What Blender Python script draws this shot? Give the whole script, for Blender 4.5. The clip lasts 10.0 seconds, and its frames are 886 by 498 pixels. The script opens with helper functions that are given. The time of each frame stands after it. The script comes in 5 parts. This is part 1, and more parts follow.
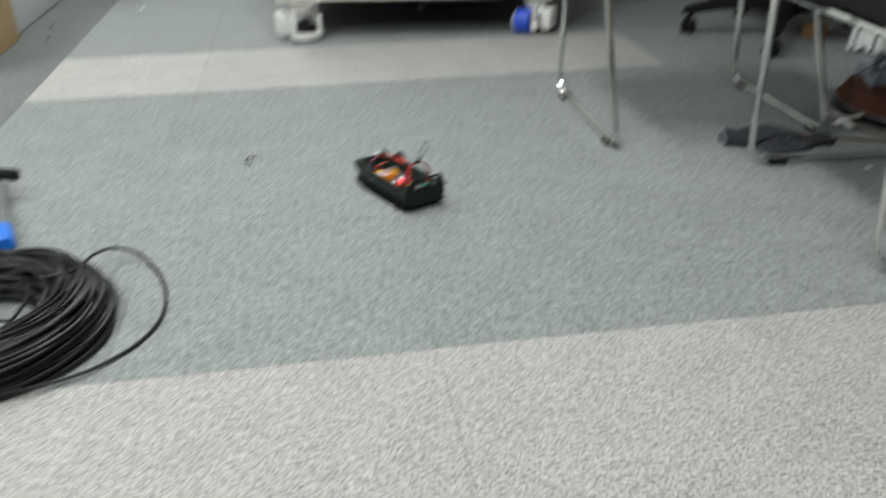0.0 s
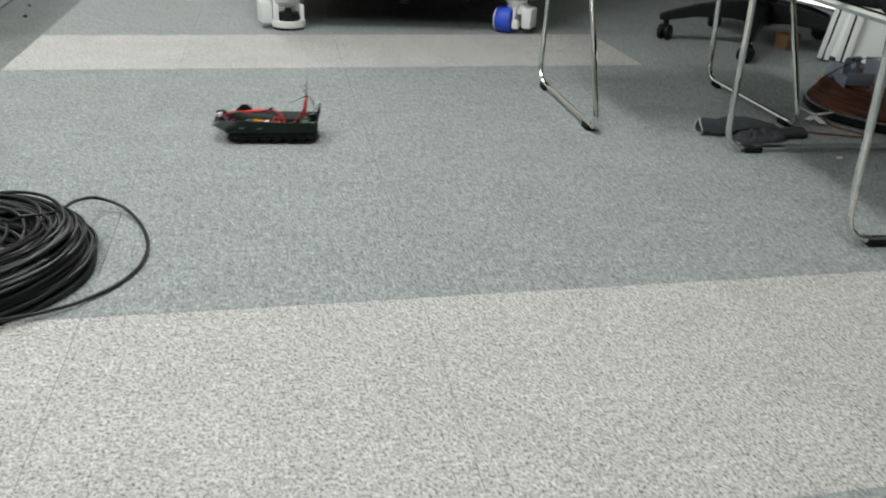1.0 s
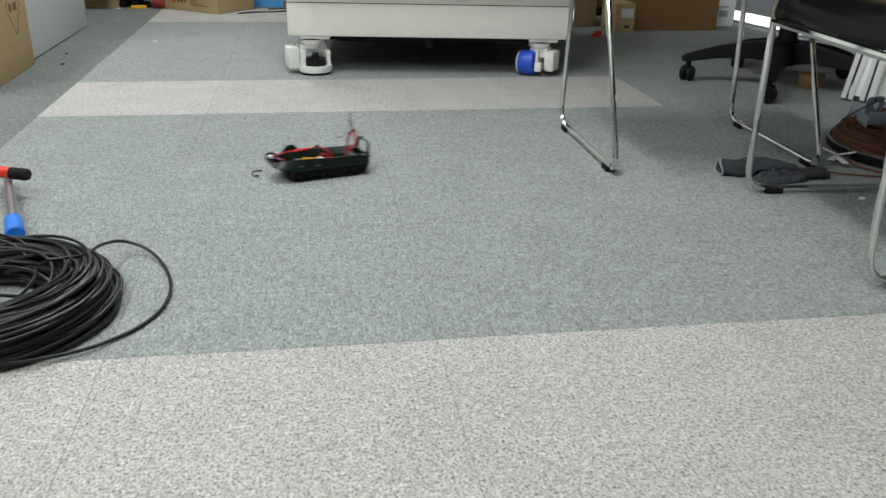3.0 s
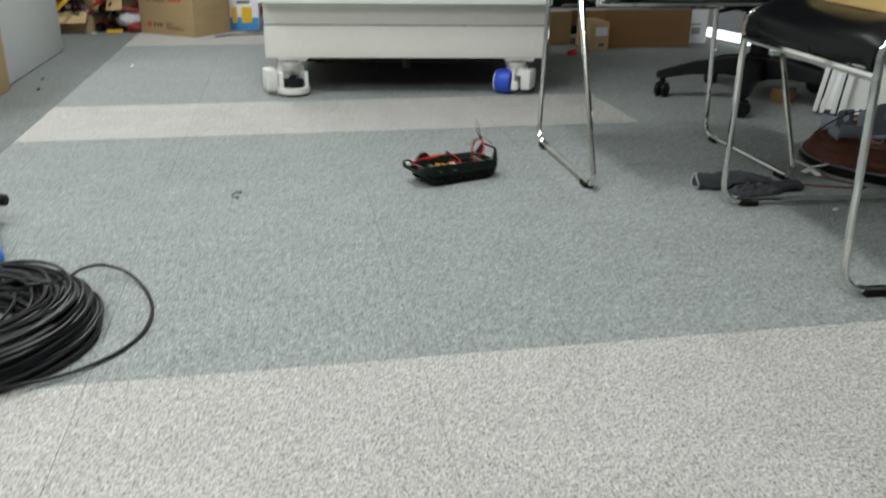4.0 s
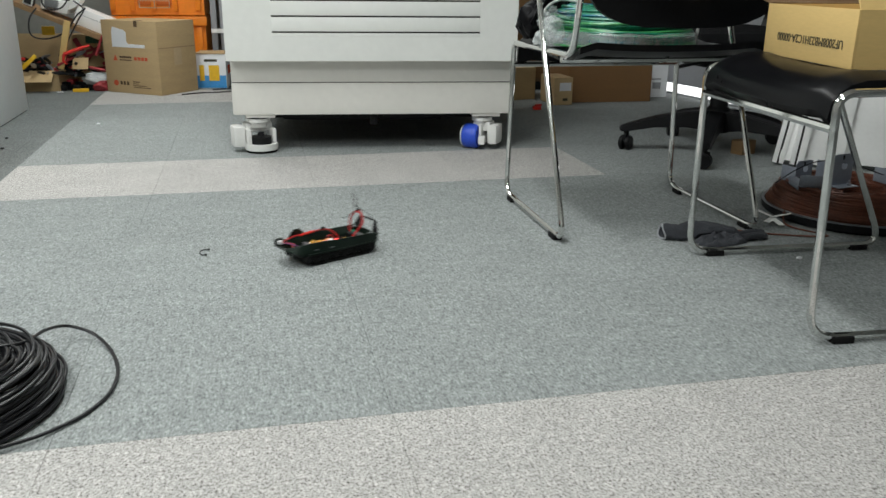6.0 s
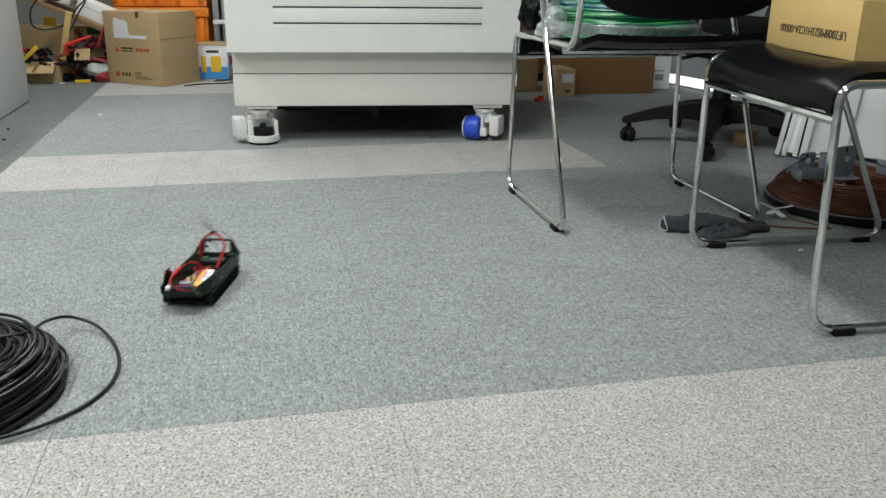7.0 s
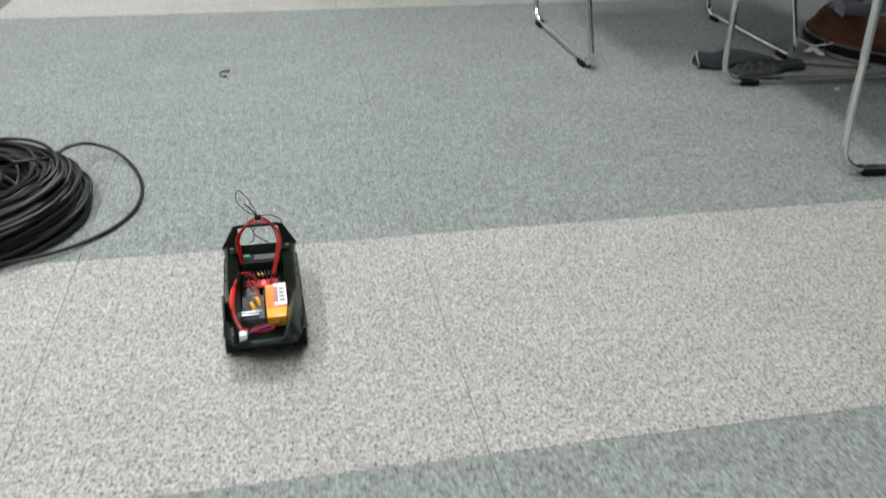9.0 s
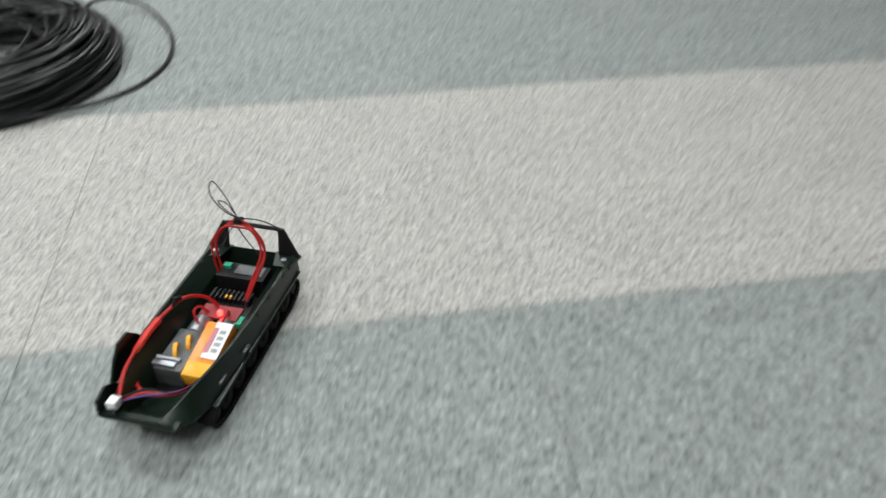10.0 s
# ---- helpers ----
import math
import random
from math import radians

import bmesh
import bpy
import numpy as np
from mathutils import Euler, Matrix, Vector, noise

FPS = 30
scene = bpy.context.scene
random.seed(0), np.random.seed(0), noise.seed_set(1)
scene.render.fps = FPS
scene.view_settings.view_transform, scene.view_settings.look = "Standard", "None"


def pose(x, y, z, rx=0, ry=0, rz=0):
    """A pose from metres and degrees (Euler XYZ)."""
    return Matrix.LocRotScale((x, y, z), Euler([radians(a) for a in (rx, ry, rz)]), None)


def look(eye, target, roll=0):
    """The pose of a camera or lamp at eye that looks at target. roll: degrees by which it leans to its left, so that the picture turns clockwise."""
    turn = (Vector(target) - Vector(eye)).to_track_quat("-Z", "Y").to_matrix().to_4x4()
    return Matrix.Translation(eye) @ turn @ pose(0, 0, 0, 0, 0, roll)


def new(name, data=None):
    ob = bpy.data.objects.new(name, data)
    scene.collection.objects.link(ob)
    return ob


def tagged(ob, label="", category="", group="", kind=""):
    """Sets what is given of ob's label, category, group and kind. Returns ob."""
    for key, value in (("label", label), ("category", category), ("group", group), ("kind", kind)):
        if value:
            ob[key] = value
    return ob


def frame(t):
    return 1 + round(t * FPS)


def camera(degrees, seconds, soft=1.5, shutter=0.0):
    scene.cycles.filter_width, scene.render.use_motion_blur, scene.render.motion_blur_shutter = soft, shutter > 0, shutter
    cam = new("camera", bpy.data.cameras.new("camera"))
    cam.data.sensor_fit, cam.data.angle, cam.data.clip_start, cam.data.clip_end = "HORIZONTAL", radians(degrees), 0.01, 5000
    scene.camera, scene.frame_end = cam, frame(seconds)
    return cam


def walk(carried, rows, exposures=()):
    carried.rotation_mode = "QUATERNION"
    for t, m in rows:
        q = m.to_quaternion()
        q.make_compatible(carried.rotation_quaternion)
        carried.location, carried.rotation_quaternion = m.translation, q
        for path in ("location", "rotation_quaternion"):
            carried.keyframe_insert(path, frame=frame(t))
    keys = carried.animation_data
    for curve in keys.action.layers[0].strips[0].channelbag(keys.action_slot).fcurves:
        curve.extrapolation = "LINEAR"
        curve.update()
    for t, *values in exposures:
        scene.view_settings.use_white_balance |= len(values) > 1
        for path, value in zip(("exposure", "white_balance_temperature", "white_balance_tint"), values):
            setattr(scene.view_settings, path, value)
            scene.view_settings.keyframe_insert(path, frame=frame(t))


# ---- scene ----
cam = camera(55.7, 10.0, shutter=0.9)

PATH = [
    (0, (-0.158, -1.078, 0.735), (0.12, 0.678, -0.181), -0.8),
    (0.2, (-0.177, -1.080, 0.674), (0.198, 0.701, -0.155), 0.3),
    (0.4, (-0.189, -1.088, 0.630), (0.251, 0.660, -0.235), 1.9),
    (0.5, (-0.164, -1.132, 0.643), (0.208, 0.605, -0.274), 1.1),
    (1, (-0.201, -1.13, 0.635), (0.163, 0.636, -0.229), 2.3),
    (1.5, (-0.208, -1.132, 0.636), (0.112, 0.66, -0.192), 2.2),
    (2, (-0.202, -1.133, 0.634), (0.091, 0.682, -0.153), 1.3),
    (2.5, (-0.189, -1.133, 0.637), (0.104, 0.684, -0.146), 1.2),
    (3.8, (-0.178, -1.172, 0.661), (0.149, 0.646, -0.108), 1.1),
    (4, (-0.184, -1.154, 0.648), (0.162, 0.672, -0.091), 0.7),
    (4.5, (-0.18, -1.151, 0.653), (0.215, 0.691, -0.017), 0.3),
    (5, (-0.182, -1.153, 0.653), (0.25, 0.7, 0.037), -0.0),
    (5.5, (-0.188, -1.152, 0.65), (0.245, 0.701, 0.036), 0.4),
    (7, (-0.185, -1.151, 0.648), (0.235, 0.698, 0.011), 0.6),
    (7.5, (-0.188, -1.15, 0.644), (0.235, 0.697, 0.002), 0.6),
    (8, (-0.189, -1.148, 0.642), (0.235, 0.695, -0.01), 0.7),
    (8.2, (-0.189, -1.147, 0.643), (0.232, 0.695, -0.013), 0.6),
    (8.5, (-0.19, -1.147, 0.617), (0.185, 0.623, -0.236), 0.9),
    (9, (-0.186, -1.147, 0.623), (0.16, 0.565, -0.352), 1.0),
    (9.5, (-0.207, -1.146, 0.599), (0.136, 0.488, -0.503), 1.4),
    (9.7, (-0.197, -1.145, 0.593), (0.122, 0.479, -0.53), 1.7),
    (9.9, (-0.178, -1.144, 0.584), (0.083, 0.452, -0.593), 0.6),
    (10, (-0.169, -1.144, 0.579), (0.046, 0.432, -0.634), -0.5),
]
walk(cam, [(t, look(e, g, r)) for t, e, g, r in PATH])

# ---------------------------------------------------------------- light
world = bpy.data.worlds.new("room_world")
scene.world = world
world.use_nodes = True
world.node_tree.nodes["Background"].inputs[0].default_value = (0.8, 0.9, 1.0, 1)
world.node_tree.nodes["Background"].inputs[1].default_value = 0.02
scene.view_settings.exposure = 0.0

LAMP_POWER = 30.5
# x, y of the ceiling luminaires, which run along y
LUMINAIRES = [(-1.9, -1.1), (-1.9, 1.3), (-0.8, 3.2), (-0.4, -1.9), (-0.1, 0.6)]
CEILING = 2.6
for lx, ly in LUMINAIRES:
    lamp = bpy.data.lights.new("ceiling_lamp", "AREA")
    lamp.shape, lamp.size, lamp.size_y = "RECTANGLE", 0.3, 1.2
    lamp.energy, lamp.color = LAMP_POWER, (0.96, 1.0, 0.98)
    ob = new("ceiling_lamp", lamp)
    ob.location = (lx, ly, CEILING - 0.09)


# ---------------------------------------------------------------- materials
def material(name, color, rough=0.5, metal=0.0, var=0.12, scale=8.0, bump=0.0, bump_scale=120.0, coat=0.0, second=None,
             streak=(1, 1, 1), emit=0.0, trans=0.0, alpha=1.0, rough_var=0.15, spec=0.5):
    """A principled material whose colour and gloss vary at two scales."""
    m = bpy.data.materials.new(name)
    m.use_nodes = True
    nt = m.node_tree
    bsdf = nt.nodes["Principled BSDF"]
    co = nt.nodes.new("ShaderNodeTexCoord")
    mp = nt.nodes.new("ShaderNodeMapping")
    mp.inputs["Scale"].default_value = streak
    nt.links.new(co.outputs["Object"], mp.inputs[0])
    big = nt.nodes.new("ShaderNodeTexNoise")
    big.inputs["Scale"].default_value, big.inputs["Detail"].default_value = scale, 4
    fine = nt.nodes.new("ShaderNodeTexNoise")
    fine.inputs["Scale"].default_value, fine.inputs["Detail"].default_value = scale * 9, 3
    for n in (big, fine):
        nt.links.new(mp.outputs[0], n.inputs["Vector"])
    add = nt.nodes.new("ShaderNodeMath")
    add.operation = "ADD"
    nt.links.new(big.outputs[0], add.inputs[0])
    nt.links.new(fine.outputs[0], add.inputs[1])
    ramp = nt.nodes.new("ShaderNodeMapRange")
    ramp.inputs[1].default_value, ramp.inputs[2].default_value = 0.7, 1.3
    nt.links.new(add.outputs[0], ramp.inputs[0])
    mix = nt.nodes.new("ShaderNodeMix")
    mix.data_type = "RGBA"
    lo = tuple(max(0, c * (1 - var)) for c in color)
    hi = second or tuple(min(1, c * (1 + var)) for c in color)
    mix.inputs[6].default_value, mix.inputs[7].default_value = (*lo, 1), (*hi, 1)
    nt.links.new(ramp.outputs[0], mix.inputs[0])
    nt.links.new(mix.outputs[2], bsdf.inputs["Base Color"])
    rr = nt.nodes.new("ShaderNodeMapRange")
    rr.inputs[3].default_value, rr.inputs[4].default_value = rough * (1 - rough_var), min(1, rough * (1 + rough_var))
    nt.links.new(big.outputs[0], rr.inputs[0])
    nt.links.new(rr.outputs[0], bsdf.inputs["Roughness"])
    bsdf.inputs["Metallic"].default_value = metal
    bsdf.inputs["Specular IOR Level"].default_value = spec
    bsdf.inputs["Coat Weight"].default_value = coat
    bsdf.inputs["Transmission Weight"].default_value = trans
    bsdf.inputs["Alpha"].default_value = alpha
    if emit:
        bsdf.inputs["Emission Color"].default_value = (*color, 1)
        bsdf.inputs["Emission Strength"].default_value = emit
    if bump:
        bn = nt.nodes.new("ShaderNodeTexNoise")
        bn.inputs["Scale"].default_value, bn.inputs["Detail"].default_value = bump_scale, 4
        nt.links.new(mp.outputs[0], bn.inputs["Vector"])
        b = nt.nodes.new("ShaderNodeBump")
        b.inputs["Strength"].default_value, b.inputs["Distance"].default_value = bump, 0.004
        nt.links.new(bn.outputs[0], b.inputs["Height"])
        nt.links.new(b.outputs[0], bsdf.inputs["Normal"])
    return m


def carpet(name, stops, fleck, streak):
    """Loop-pile carpet tile: yarn flecks of several greys, a slow tone, and pile relief."""
    m = bpy.data.materials.new(name)
    m.use_nodes = True
    nt = m.node_tree
    bsdf = nt.nodes["Principled BSDF"]
    bsdf.inputs["Roughness"].default_value = 0.95
    bsdf.inputs["Specular IOR Level"].default_value = 0.15
    geo = nt.nodes.new("ShaderNodeNewGeometry")
    mp = nt.nodes.new("ShaderNodeMapping")
    mp.inputs["Scale"].default_value = streak
    nt.links.new(geo.outputs["Position"], mp.inputs[0])
    n1 = nt.nodes.new("ShaderNodeTexNoise")
    n1.inputs["Scale"].default_value, n1.inputs["Detail"].default_value, n1.inputs["Roughness"].default_value = fleck, 3, 0.65
    nt.links.new(mp.outputs[0], n1.inputs["Vector"])
    ramp = nt.nodes.new("ShaderNodeValToRGB")
    els = ramp.color_ramp.elements
    while len(els) < len(stops):
        els.new(0.5)
    for e, (p, c) in zip(els, stops):
        e.position, e.color = p, (*c, 1)
    nt.links.new(n1.outputs[0], ramp.inputs[0])
    n2 = nt.nodes.new("ShaderNodeTexNoise")
    n2.inputs["Scale"].default_value, n2.inputs["Detail"].default_value = 9.0, 5
    nt.links.new(geo.outputs["Position"], n2.inputs["Vector"])
    info = nt.nodes.new("ShaderNodeObjectInfo")
    tone = nt.nodes.new("ShaderNodeMath")
    tone.operation = "MULTIPLY_ADD"
    tone.inputs[1].default_value, tone.inputs[2].default_value = 0.30, 0.83
    nt.links.new(n2.outputs[0], tone.inputs[0])
    tile = nt.nodes.new("ShaderNodeMath")
    tile.operation = "MULTIPLY_ADD"
    tile.inputs[1].default_value = 0.05
    nt.links.new(info.outputs["Random"], tile.inputs[0])
    nt.links.new(tone.outputs[0], tile.inputs[2])
    mul = nt.nodes.new("ShaderNodeMix")
    mul.data_type, mul.blend_type = "RGBA", "MULTIPLY"
    mul.inputs[0].default_value = 1.0
    n3 = nt.nodes.new("ShaderNodeTexNoise")
    n3.inputs["Scale"].default_value, n3.inputs["Detail"].default_value = fleck * 0.36, 2
    nt.links.new(mp.outputs[0], n3.inputs["Vector"])
    mid = nt.nodes.new("ShaderNodeMapRange")
    mid.inputs[1].default_value, mid.inputs[2].default_value, mid.inputs[3].default_value, mid.inputs[4].default_value = 0.32, 0.68, 0.84, 1.13
    nt.links.new(n3.outputs[0], mid.inputs[0])
    mottle = nt.nodes.new("ShaderNodeMix")
    mottle.data_type, mottle.blend_type = "RGBA", "MULTIPLY"
    mottle.inputs[0].default_value = 1.0
    nt.links.new(ramp.outputs[0], mottle.inputs[6])
    nt.links.new(mid.outputs[0], mottle.inputs[7])
    nt.links.new(mottle.outputs[2], mul.inputs[6])
    nt.links.new(tile.outputs[0], mul.inputs[7])
    nt.links.new(mul.outputs[2], bsdf.inputs["Base Color"])
    v = nt.nodes.new("ShaderNodeTexVoronoi")
    v.inputs["Scale"].default_value = fleck * 1.6
    nt.links.new(mp.outputs[0], v.inputs["Vector"])
    b = nt.nodes.new("ShaderNodeBump")
    b.inputs["Strength"].default_value, b.inputs["Distance"].default_value = 0.14, 0.0012
    b.invert = True
    nt.links.new(v.outputs[0], b.inputs["Height"])
    nt.links.new(b.outputs[0], bsdf.inputs["Normal"])
    return m


M = {}
M["carpet_light"] = carpet("carpet_light", [(0.32, (0.10, 0.09, 0.085)), (0.42, (0.335, 0.322, 0.306)), (0.53, (0.448, 0.436, 0.421)), (0.68, (0.60, 0.59, 0.575))], 250, (1, 0.75, 1))
M["carpet_grey"] = carpet("carpet_grey", [(0.30, (0.12, 0.13, 0.13)), (0.43, (0.228, 0.245, 0.243)), (0.56, (0.292, 0.312, 0.309)), (0.70, (0.41, 0.43, 0.426))], 230, (1, 0.45, 1))
M["carpet_dark"] = carpet("carpet_dark", [(0.30, (0.12, 0.13, 0.13)), (0.43, (0.150, 0.163, 0.161)), (0.56, (0.195, 0.209, 0.207)), (0.70, (0.275, 0.288, 0.285))], 230, (1, 0.45, 1))
M["underlay"] = material("underlay", (0.05, 0.05, 0.05), 0.9)
M["wall_paint"] = material("wall_paint", (0.26, 0.262, 0.25), 0.8, var=0.04, scale=2, bump=0.1)
M["wall_grey"] = material("wall_grey", (0.23, 0.23, 0.21), 0.8, var=0.1, scale=3, bump=0.1)
M["ceiling_tile"] = material("ceiling_tile", (0.78, 0.78, 0.76), 0.9, var=0.04)
M["enamel_white"] = material("enamel_white", (0.80, 0.81, 0.78), 0.38, var=0.025, scale=4, bump=0.03, bump_scale=300)
M["enamel_cream"] = material("enamel_cream", (0.76, 0.745, 0.70), 0.4, var=0.03, scale=4, bump=0.03, bump_scale=300)
M["board_white"] = material("board_white", (0.92, 0.92, 0.91), 0.5, var=0.03)
M["partition_white"] = material("partition_white", (0.66, 0.69, 0.70), 0.5, var=0.03, scale=3)
M["panel_grey"] = material("panel_grey", (0.33, 0.34, 0.36), 0.6, var=0.06)
M["black_plastic"] = material("black_plastic", (0.007, 0.007, 0.008), 0.5, var=0.25, scale=20, bump=0.08, bump_scale=500, spec=0.25)
M["black_gloss"] = material("black_gloss", (0.005, 0.005, 0.006), 0.30, var=0.3, scale=12, bump=0.04, bump_scale=400, rough_var=0.3, spec=0.15)
M["black_rubber"] = material("black_rubber", (0.006, 0.006, 0.006), 0.7, var=0.3, scale=60, spec=0.2)
M["black_cable"] = material("black_cable", (0.007, 0.007, 0.009), 0.42, var=0.3, scale=30)
M["slot_black"] = material("slot_black", (0.01, 0.01, 0.01), 0.9)
M["chrome"] = material("chrome", (0.76, 0.76, 0.74), 0.08, 1.0, var=0.08, scale=14, rough_var=0.3)
M["steel"] = material("steel", (0.42, 0.44, 0.48), 0.35, 0.9, var=0.12, scale=20)
M["grey_metal"] = material("grey_metal", (0.30, 0.33, 0.39), 0.45, 0.35, var=0.12, scale=20)
M["white_plastic"] = material("white_plastic", (0.78, 0.78, 0.76), 0.4, var=0.03)
M["blue_plastic"] = material("blue_plastic", (0.03, 0.09, 0.62), 0.4, var=0.15, scale=20)
M["blue_grip"] = material("blue_grip", (0.02, 0.20, 0.78), 0.42, var=0.1, scale=20)
M["red_plastic"] = material("red_plastic", (0.70, 0.03, 0.02), 0.4, var=0.1, scale=20)
M["red_wire"] = material("red_wire", (0.42, 0.014, 0.013), 0.4, var=0.15, scale=40)
M["purple_wire"] = material("purple_wire", (0.10, 0.05, 0.20), 0.5)
M["hull_green"] = material("hull_green", (0.006, 0.013, 0.009), 0.34, var=0.25, scale=30, bump=0.05, bump_scale=600, spec=0.26)
M["battery_yellow"] = material("battery_yellow", (0.85, 0.42, 0.02), 0.35, var=0.1, scale=40)
M["label_white"] = material("label_white", (0.82, 0.82, 0.84), 0.4, var=0.04, scale=40)
M["label_pink"] = material("label_pink", (0.55, 0.20, 0.24), 0.5, var=0.2, scale=60)
M["motor_grey"] = material("motor_grey", (0.30, 0.31, 0.32), 0.4, 0.6, var=0.15, scale=60)
M["pcb_green"] = material("pcb_green", (0.02, 0.35, 0.22), 0.4)
M["led_red"] = material("led_red", (1.0, 0.05, 0.04), 0.4, emit=6.0)
M["cardboard"] = material("cardboard", (0.50, 0.36, 0.19), 0.85, var=0.08, scale=5, bump=0.15, bump_scale=90, streak=(1, 1, 6))
M["cardboard_yellow"] = material("cardboard_yellow", (0.66, 0.46, 0.18), 0.8, var=0.05, scale=5, bump=0.1, bump_scale=90, streak=(1, 1, 6))
M["cardboard_brown"] = material("cardboard_brown", (0.22, 0.115, 0.045), 0.85, var=0.08, scale=5, bump=0.12, bump_scale=90, streak=(1, 1, 6))
M["cardboard_dark"] = material("cardboard_dark", (0.20, 0.12, 0.06), 0.9, var=0.1, scale=5)
M["ink_brown"] = material("ink_brown", (0.10, 0.06, 0.03), 0.8)
M["ink_red"] = material("ink_red", (0.60, 0.10, 0.04), 0.8)
M["ink_black"] = material("ink_black", (0.05, 0.045, 0.025), 0.8)
M["paper"] = material("paper", (0.78, 0.80, 0.82), 0.7, var=0.04, scale=20)
M["tape_clear"] = material("tape_clear", (0.55, 0.42, 0.26), 0.25, var=0.05)
M["orange_crate"] = material("orange_crate", (0.86, 0.24, 0.012), 0.45, var=0.08, scale=8)
M["orange_deep"] = material("orange_deep", (0.62, 0.13, 0.008), 0.5, var=0.08)
M["yellow_paint"] = material("yellow_paint", (0.80, 0.48, 0.02), 0.5)
M["print_blue"] = material("print_blue", (0.05, 0.28, 0.62), 0.5, var=0.15)
M["print_red"] = material("print_red", (0.30, 0.03, 0.035), 0.6, var=0.3, scale=25)
M["print_green"] = material("print_green", (0.02, 0.10, 0.04), 0.6)
M["wood"] = material("wood", (0.30, 0.18, 0.085), 0.6, var=0.2, scale=12, streak=(8, 1, 8))
M["green_wire"] = material("green_wire", (0.006, 0.20, 0.10), 0.35, var=0.5, scale=14, second=(0.02, 0.34, 0.20))
M["lime_wire"] = material("lime_wire", (0.07, 0.42, 0.13), 0.35, var=0.3, scale=30)
M["gear_dark"] = material("gear_dark", (0.10, 0.105, 0.11), 0.45, 0.4, var=0.25, scale=80)
M["battery_amber"] = material("battery_amber", (0.80, 0.26, 0.015), 0.3, var=0.15, scale=60)
M["teal_wire"] = material("teal_wire", (0.005, 0.15, 0.22), 0.35, var=0.3, scale=30)
M["wrap_film"] = material("wrap_film", (0.80, 0.84, 0.84), 0.12, var=0.05, scale=60, bump=0.9, bump_scale=70, alpha=0.30)
M["brown_wire"] = material("brown_wire", (0.15, 0.048, 0.026), 0.5, var=0.3, scale=30)
M["fabric_grey"] = material("fabric_grey", (0.045, 0.048, 0.056), 0.95, var=0.25, scale=40, bump=0.5, bump_scale=400)
M["fabric_black"] = material("fabric_black", (0.010, 0.010, 0.011), 0.95, var=0.3, scale=40, bump=0.4, bump_scale=500, spec=0.1)
# no lamp: emission imitates the lit floor seen through the partition's foot gap
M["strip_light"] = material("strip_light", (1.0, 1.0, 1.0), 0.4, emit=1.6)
M["diffuser"] = material("diffuser", (1.0, 1.0, 0.98), 0.4, emit=4.0)


# ---------------------------------------------------------------- building helpers
def finish(name, bm, mat, smooth=True, angle=35):
    me = bpy.data.meshes.new(name)
    bmesh.ops.recalc_face_normals(bm, faces=bm.faces)
    bm.to_mesh(me)
    bm.free()
    mats = mat if isinstance(mat, (list, tuple)) else [mat]
    for k in mats:
        me.materials.append(M[k])
    if smooth:
        for p in me.polygons:
            p.use_smooth = True
        me.set_sharp_from_angle(angle=radians(angle))
    return me


def part(name, bm, mat, parent=None, label="", m=None, smooth=True):
    """Links a bmesh as one mesh object under a thing or part."""
    ob = new(name, finish(name, bm, mat, smooth))
    if parent is not None:
        ob.parent = parent
    if m is not None:
        ob.matrix_basis = m
    if label:
        ob["label"] = label
    return ob


def thing(name, m, label, category, group="", kind=""):
    ob = new(name)
    ob.matrix_basis = m
    ob.empty_display_size = 0.1
    return tagged(ob, label, category, group, kind)


def add_box(bm, x0, y0, z0, x1, y1, z1, bevel=0.0, mat=0, m=None):
    vs = [bm.verts.new((x, y, z)) for z in (z0, z1) for y in (y0, y1) for x in (x0, x1)]
    quads = [(0, 2, 3, 1), (4, 5, 7, 6), (0, 1, 5, 4), (2, 6, 7, 3), (0, 4, 6, 2), (1, 3, 7, 5)]
    fs = [bm.faces.new([vs[i] for i in q]) for q in quads]
    for f in fs:
        f.material_index = mat
    if m is not None:
        bmesh.ops.transform(bm, matrix=m, verts=vs)
    if bevel:
        es = list({e for f in fs for e in f.edges})
        r = bmesh.ops.bevel(bm, geom=es, offset=bevel, segments=2, affect="EDGES", profile=0.6)
        for f in r["faces"]:
            f.material_index = mat
    return vs


def box_bm(*a, **k):
    bm = bmesh.new()
    add_box(bm, *a, **k)
    return bm


def add_prism(bm, outline, z0, z1, m=None, mat=0):
    """A straight prism over an outline in x, y."""
    lo = [bm.verts.new((x, y, z0)) for x, y in outline]
    hi = [bm.verts.new((x, y, z1)) for x, y in outline]
    fs = [bm.faces.new(lo[::-1]), bm.faces.new(hi)]
    n = len(outline)
    for i in range(n):
        fs.append(bm.faces.new((lo[i], lo[(i + 1) % n], hi[(i + 1) % n], hi[i])))
    for f in fs:
        f.material_index = mat
    if m is not None:
        bmesh.ops.transform(bm, matrix=m, verts=lo + hi)
    return lo + hi


def fillet(pts, r, seg=5):
    """Rounds the inner corners of a path."""
    pts = [Vector(p) for p in pts]
    out = [pts[0]]
    for a, b, c in zip(pts, pts[1:], pts[2:]):
        u, v = (a - b), (c - b)
        rr = min(r, u.length * 0.48, v.length * 0.48)
        p, q = b + u.normalized() * rr, b + v.normalized() * rr
        for i in range(seg + 1):
            s = i / seg
            out.append(p * (1 - s) ** 2 + b * 2 * s * (1 - s) + q * s ** 2)
    out.append(pts[-1])
    return out


